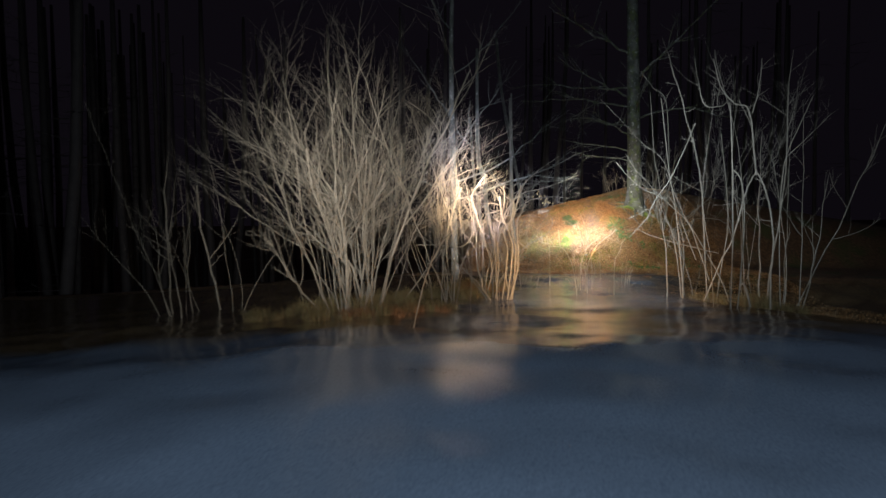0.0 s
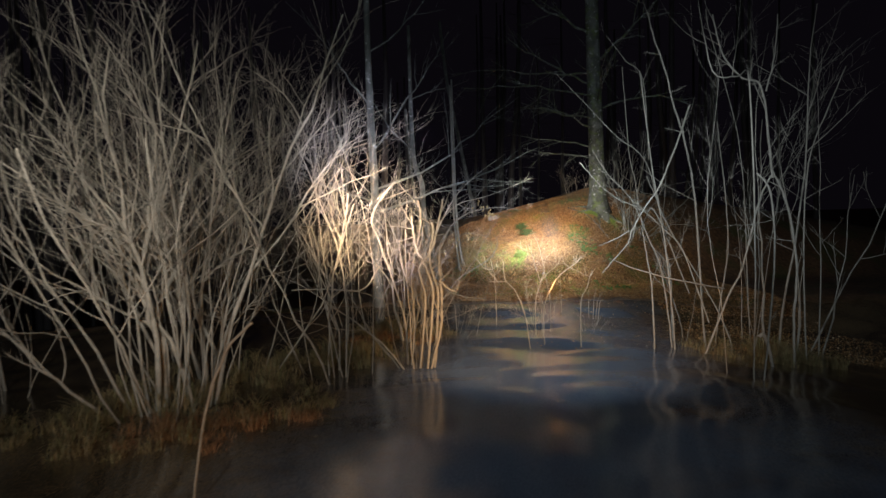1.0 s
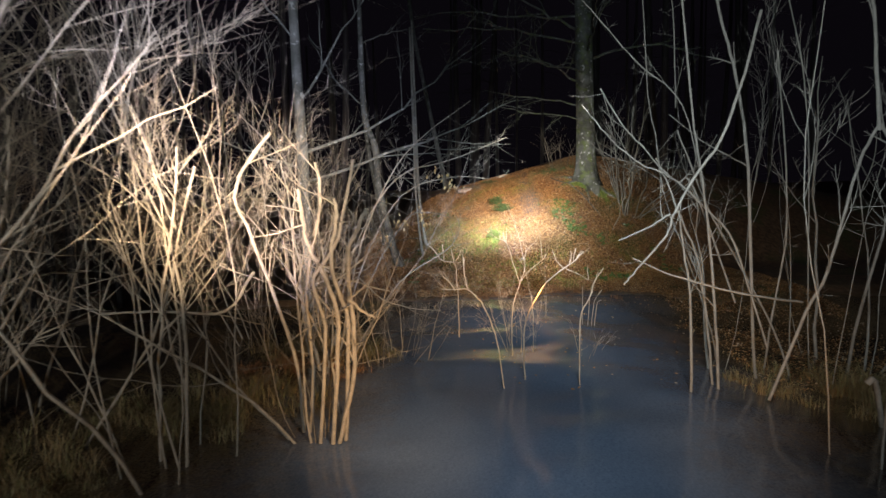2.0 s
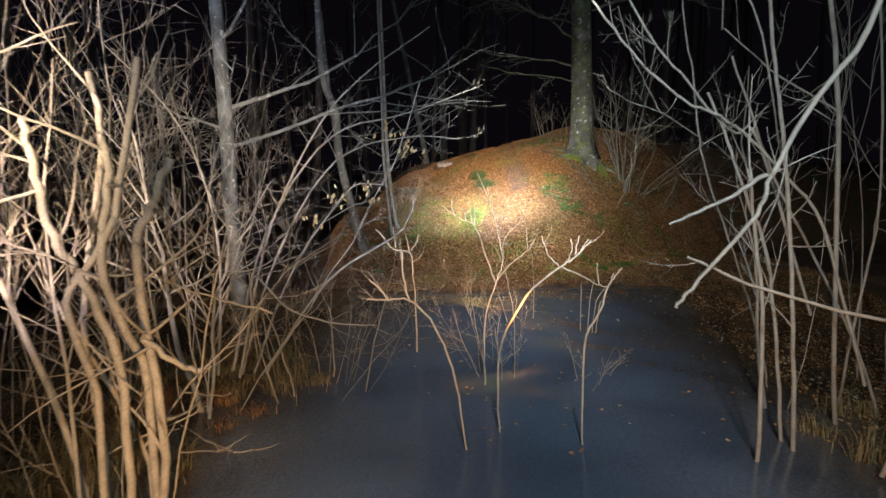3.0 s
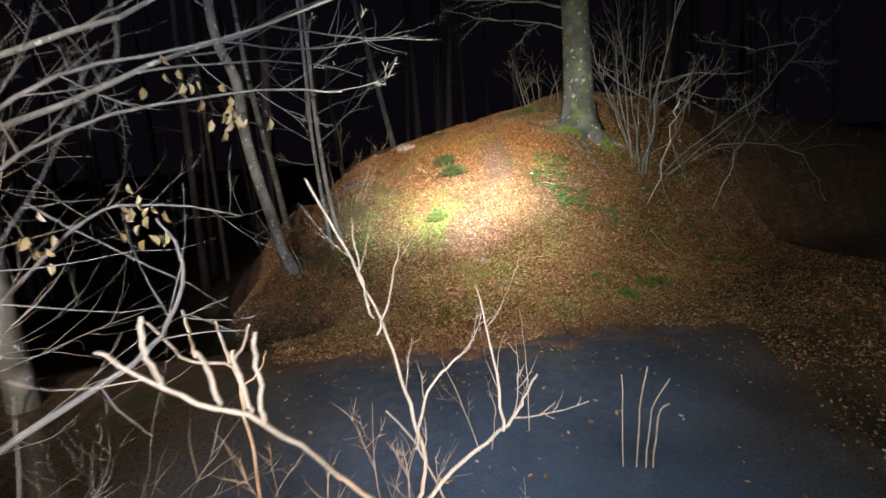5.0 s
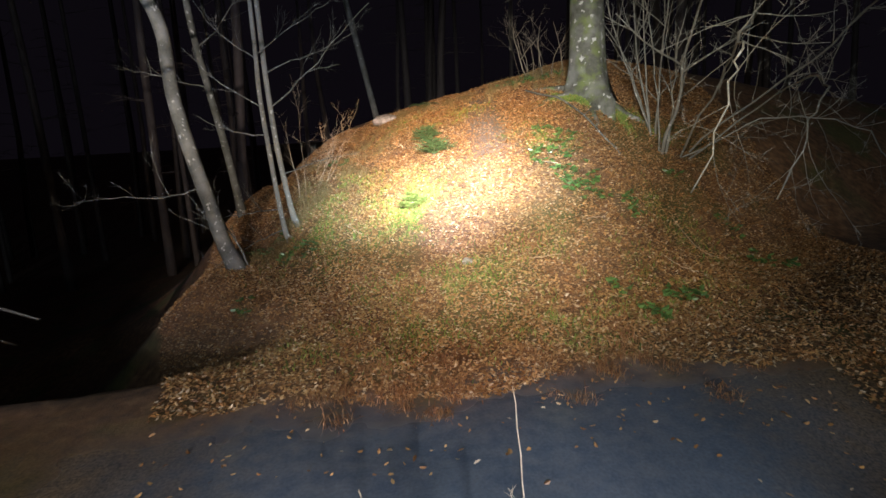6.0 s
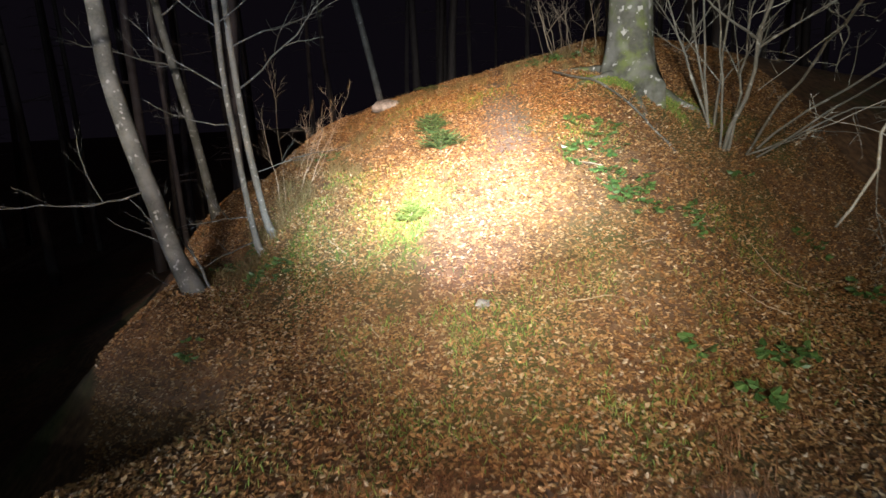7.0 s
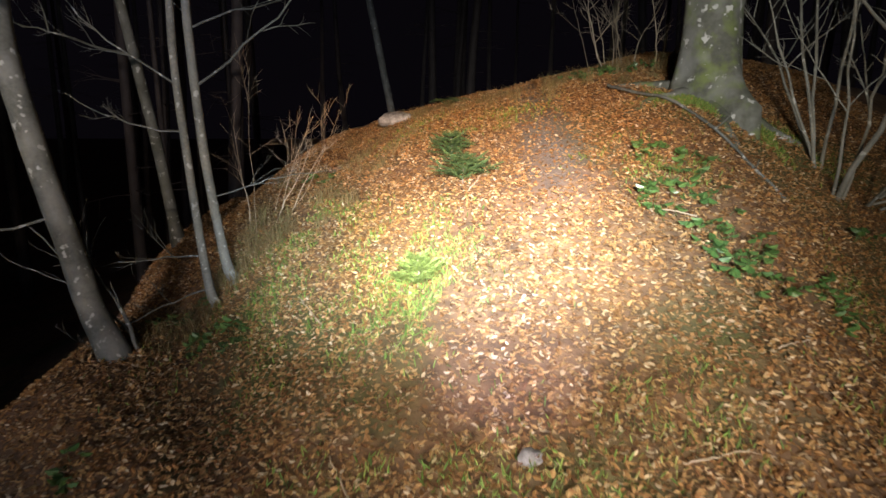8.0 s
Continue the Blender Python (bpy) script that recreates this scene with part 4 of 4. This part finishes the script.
# ---- green plants on the bank ----
def fronds(name, at, label, category, mat, seed, n, length, width, leaflets, tall=0.5, group=""):
    rng = random.Random(seed)
    root = thing(name, on(*at), label, category, group)
    for k in range(n):
        th = 2 * math.pi * (k + rng.random() * 0.6) / n
        out = Vector((math.cos(th), math.sin(th), 0))
        L = length * rng.uniform(0.7, 1.15)
        pts = [out * L * u + Vector((0, 0, L * tall * math.sin(min(1.0, u * 1.15) * math.pi * 0.75))) for u in (0, 0.2, 0.4, 0.6, 0.8, 1.0)]
        buf = Buf()
        buf.tube(pts, [0.004, 0.0035, 0.003, 0.0025, 0.002, 0.001], 3)
        sidev = Vector((-out.y, out.x, 0))
        for i in range(leaflets):
            u = 0.18 + 0.8 * i / leaflets
            j = min(int(u * 5), 4)
            p = pts[j].lerp(pts[j + 1], u * 5 - j)
            ln = width * math.sin(math.pi * min(1, 0.25 + 0.75 * (1 - u))) * rng.uniform(0.8, 1.15)
            for sgn in (-1, 1):
                al = unit(sidev * sgn + out * 0.45 + Vector((0, 0, rng.uniform(-0.25, 0.1))))
                buf.leaf(p, al, unit(al.cross(Vector((0, 0, 1)))), ln, ln * 0.32, 0.15)
        part("frond", buf.mesh("frond", [mat], False), root)
    return root


def bramble(at, seed, n=9, label="low dark green bramble leaves among fallen leaves", spreadr=0.16, size=0.075):
    rng = random.Random(seed)
    root = thing("bramble_plant", on(*at), label, "plant", "green plants on the bank")
    for k in range(n):
        th, rr = rng.uniform(0, 6.28), spreadr * math.sqrt(rng.random())
        x, y = math.cos(th) * rr, math.sin(th) * rr
        z = ground_z(at[0] + x, at[1] + y) - root.location.z
        top = Vector((x + rng.gauss(0, 0.03), y + rng.gauss(0, 0.03), z + rng.uniform(0.04, 0.13)))
        buf = Buf()
        buf.tube([Vector((x, y, z - 0.02)), top], [0.002, 0.0015], 3)
        for q in (-0.9, 0, 0.9):
            a = rng.uniform(0, 0.4) + th + q
            al = unit((math.cos(a), math.sin(a), rng.uniform(-0.7, 0.6)))
            s = size * rng.uniform(0.75, 1.2)
            buf.leaf(top, al, unit(al.cross(Vector((rng.gauss(0, 0.5), rng.gauss(0, 0.5), 1)))), s, s * 0.62, 0.3)
        part("sprig", buf.mesh("sprig", [BRAMBLE], False), root)
    return root


def spruce(at, height, label, seed, mat=FERN, spread_out=1.0):
    rng = random.Random(seed)
    root = thing("spruce_seedling", on(*at), label, "seedling", "seedlings")
    buf = Buf()
    buf.tube([Vector((0, 0, -0.03)), Vector((0.01, 0, height * 0.5)), Vector((0, 0.01, height))], [0.007, 0.005, 0.002], 5)
    part("stem", buf.mesh("stem", [HAZEL]), root)
    for w in range(5):
        z = height * (0.15 + 0.17 * w)
        reach = height * spread_out * rng.uniform(0.45, 0.68) * (1 - 0.15 * w)
        for k in range(7):
            th = 2 * math.pi * (k + 0.5 * w + rng.uniform(-0.35, 0.35)) / 7
            out = Vector((math.cos(th), math.sin(th), 0))
            L, rise = reach * rng.uniform(0.7, 1.15), rng.uniform(0.1, 0.75)
            tips = [Vector((0, 0, z)), Vector((0, 0, z + L * 0.3)) + out * L * 0.5, Vector((0, 0, z + L * rise)) + out * L]
            b = Buf()
            b.tube(tips, [0.0035, 0.0025, 0.001], 3)
            sprays = [(tips[0], tips[2])]
            for u in (0.4, 0.62):
                for sg in (-1, 1):
                    o = tips[0].lerp(tips[2], u)
                    sprays.append((o, o + unit(out + Vector((-out.y, out.x, 0)) * sg * 0.9) * L * 0.38))
            for a, c in sprays:
                ax = unit(c - a)
                for q in range(max(5, int((c - a).length / 0.011))):
                    p = a.lerp(c, (q + 0.5) / max(5, int((c - a).length / 0.011)))
                    for sg in (-1, 1):
                        al = unit(ax * 0.6 + ax.cross(Vector((0, 0, 1))) * sg + Vector((0, 0, rng.uniform(-0.2, 1.0))))
                        b.leaf(p, al, unit(al.cross(Vector((0, 0, 1)))), 0.032, 0.009, 0.1)
            part("branch", b.mesh("branch", [mat], False), root)
    return root


spruce((4.92, 22.5), 0.24, "small green spruce seedling with needled whorls", 51, FERN, 1.9)
spruce((4.92, 21.75), 0.26, "small green spruce seedling beside another", 52, FERN, 1.9)
spruce((4.45, 20.62), 0.24, "tiny yellow-green spruce seedling on the lit bank", 53, SEEDLING, 1.4)
fronds("fern", (5.25, 25.2), "low green fern near the crest of the bank", "fern", FERN, 54, 7, 0.35, 0.1, 12, 0.4)
for k, (x, y, n, r) in enumerate(((6.44, 21.32, 11, 0.18), (6.66, 21.2, 10, 0.16), (6.27, 20.92, 12, 0.18), (6.13, 20.67, 10, 0.15), (6.57, 20.77, 10, 0.15), (6.32, 20.4, 7, 0.1), (6.28, 20.23, 8, 0.1),
                                  (6.57, 20.29, 9, 0.11), (6.36, 20.02, 8, 0.1), (6.6, 20.08, 9, 0.12), (7.01, 20.02, 9, 0.13), (2.54, 22.1, 10, 0.18), (2.75, 21.4, 9, 0.16), (3.15, 21.12, 9, 0.14), (2.35, 22.15, 9, 0.18),
                                  (2.4, 20.1, 7, 0.12), (6.81, 18.51, 12, 0.14), (7.0, 18.6, 9, 0.12), (6.22, 18.0, 8, 0.12), (7.1, 20.13, 7, 0.1), (6.18, 18.55, 6, 0.09), (8.6, 19.75, 9, 0.14), (8.85, 20.7, 9, 0.16),
                                  (8.7, 19.5, 9, 0.14), (7.3, 24.1, 18, 0.4), (6.8, 23.9, 14, 0.3), (3.6, 23.6, 9, 0.2), (8.2, 21.2, 8, 0.14))):
    bramble((x, y), 60 + k, max(5, round(0.95 * n)), spreadr=r, size=0.075)

# ---- stone and fallen sticks ----
def boulder(at, size, seed, label, name="boulder"):
    bm = bmesh.new()
    bmesh.ops.create_icosphere(bm, subdivisions=3, radius=1)
    for v in bm.verts:
        n = noise.noise(v.co * 1.3 + Vector((seed, 0, 0))) * 0.28 + noise.noise(v.co * 3.7) * 0.08
        v.co *= 1 + n
        v.co = Vector((v.co.x * size[0], v.co.y * size[1], v.co.z * size[2]))
    for f in bm.faces:
        f.smooth = True
    me = bpy.data.meshes.new(name)
    bm.to_mesh(me)
    me.materials.append(ROCK)
    ob = tagged(new(name, me), label, "rock")
    ob.location = on(at[0], at[1], size[2] * 0.25)
    return ob


boulder((4.55, 25.6), (0.3, 0.22, 0.13), 4, "pale grey stone half sunk in the crest of the bank")
boulder((4.81, 19.09), (0.055, 0.045, 0.04), 9, "small pale stone lying among fallen leaves", "pebble")
stick = thing("fallen_stick", on(6.98, 22.25), "long crooked dead branch lying below the beech", "branch")
limb(stick, "stick", [(x, y, ground_z(x, y) + dz) for x, y, dz in ((6.7, 23.05, 0.08), (6.85, 22.6, 0.06), (6.98, 22.25, 0.06), (7.16, 21.75, 0.05), (7.3, 21.45, 0.03), (7.45, 21.15, 0.02))],
     0.018, 0.012, [ASH, CUT], 71, 2, 0.3, 0)
rng = random.Random(72)
for k, (x, y, th, L) in enumerate(((6.9, 24.2, 0.3, 1.3), (7.3, 19.4, 2.6, 0.4), (5.6, 19.0, 0.2, 0.35), (4.0, 19.3, 1.9, 0.4), (6.2, 20.6, 2.8, 0.3), (8.0, 20.2, 2.2, 0.6), (3.7, 20.9, 2.0, 0.5), (6.4, 19.6, 0.4, 0.3), (5.0, 21.6, 1.0, 0.25))):
    tw = thing("fallen_twig", on(x, y), "thin dead twig lying on the leaf litter", "twig", "fallen twigs")
    ps = [(x + math.cos(th) * L * u, y + math.sin(th) * L * u) for u in (-0.5, -0.15, 0.2, 0.5)]
    limb(tw, "twig", [(a, b, ground_z(a, b) + 0.035) for a, b in ps], 0.006, 0.003, [TWIG, CUT], 73 + k, 1, 0.15, 0)

# ---- dry grass ----
rg = random.Random(91)


def tuft(buf, x, y, h, blades, width=0.0024):
    """A fountain of thin bent blades."""
    for _ in range(blades):
        a = rg.uniform(0, 6.283)
        hh = h * rg.uniform(0.45, 1.15)
        out = hh * rg.uniform(0.3, 1.7)
        bx, by = x + rg.gauss(0, 0.05), y + rg.gauss(0, 0.05)
        p = on(bx, by, -0.01)
        d = Vector((math.cos(a), math.sin(a), 0))
        s = Vector((-d.y, d.x, 0)) * width
        m = p + d * out * 0.3 + Vector((0, 0, hh * 0.62))
        n = p + d * out * 0.75 + Vector((0, 0, hh * 0.8))
        t = p + d * out * 1.25 + Vector((0, 0, hh * rg.uniform(0.45, 0.8)))
        q = len(buf.v)
        buf.v += [p - s, p + s, m + s, m - s, n + s * 0.7, n - s * 0.7, t]
        buf.f += [(q, q + 1, q + 2, q + 3), (q + 3, q + 2, q + 4, q + 5), (q + 5, q + 4, q + 6)]
        buf.m += [0, 0, 0]


for name, mat, label, spots in (
        ("dry_grass", GRASS_DRY, "tangled dry olive-brown grass round the bushes", ((-1.6, 9.6, 1.3, 60, 0.34), (-1.3, 11.3, 1.2, 30, 0.32), (-0.1, 12.1, 0.8, 36, 0.32), (0.9, 14.0, 0.7, 44, 0.32), 
                                                                                   (6.5, 11.9, 0.9, 44, 0.36), (3.2, 22.7, 0.6, 20, 0.28), (3.9, 24.0, 0.7, 24, 0.24), (2.75, 21.9, 0.5, 22, 0.24), (4.6, 25.3, 0.7, 18, 0.2), (6.2, 24.6, 0.8, 16, 0.22), (7.2, 23.9, 0.8, 20, 0.32))),
        ("rusty_grass", GRASS_RED, "matted rust-brown dead grass on low hummocks", ((-0.9, 8.9, 0.7, 22, 0.2), (0.7, 13.2, 0.5, 16, 0.22), (3.9, 17.3, 0.5, 24, 0.12), (5.6, 17.4, 0.7, 24, 0.12)))):
    buf = Buf()
    for cx, cy, r, n, h in spots:
        for _ in range(n):
            th, rr = rg.uniform(0, 6.283), r * rg.random() ** 0.6
            x, y = cx + 1.4 * math.cos(th) * rr, cy + math.sin(th) * rr
            tuft(buf, x, y, h * rg.uniform(0.45, 1.15) * (1.1 - 0.5 * rr / r), 55)
    tagged(new(name, buf.mesh(name, [mat], False)), label, "grass", kind="stuff")
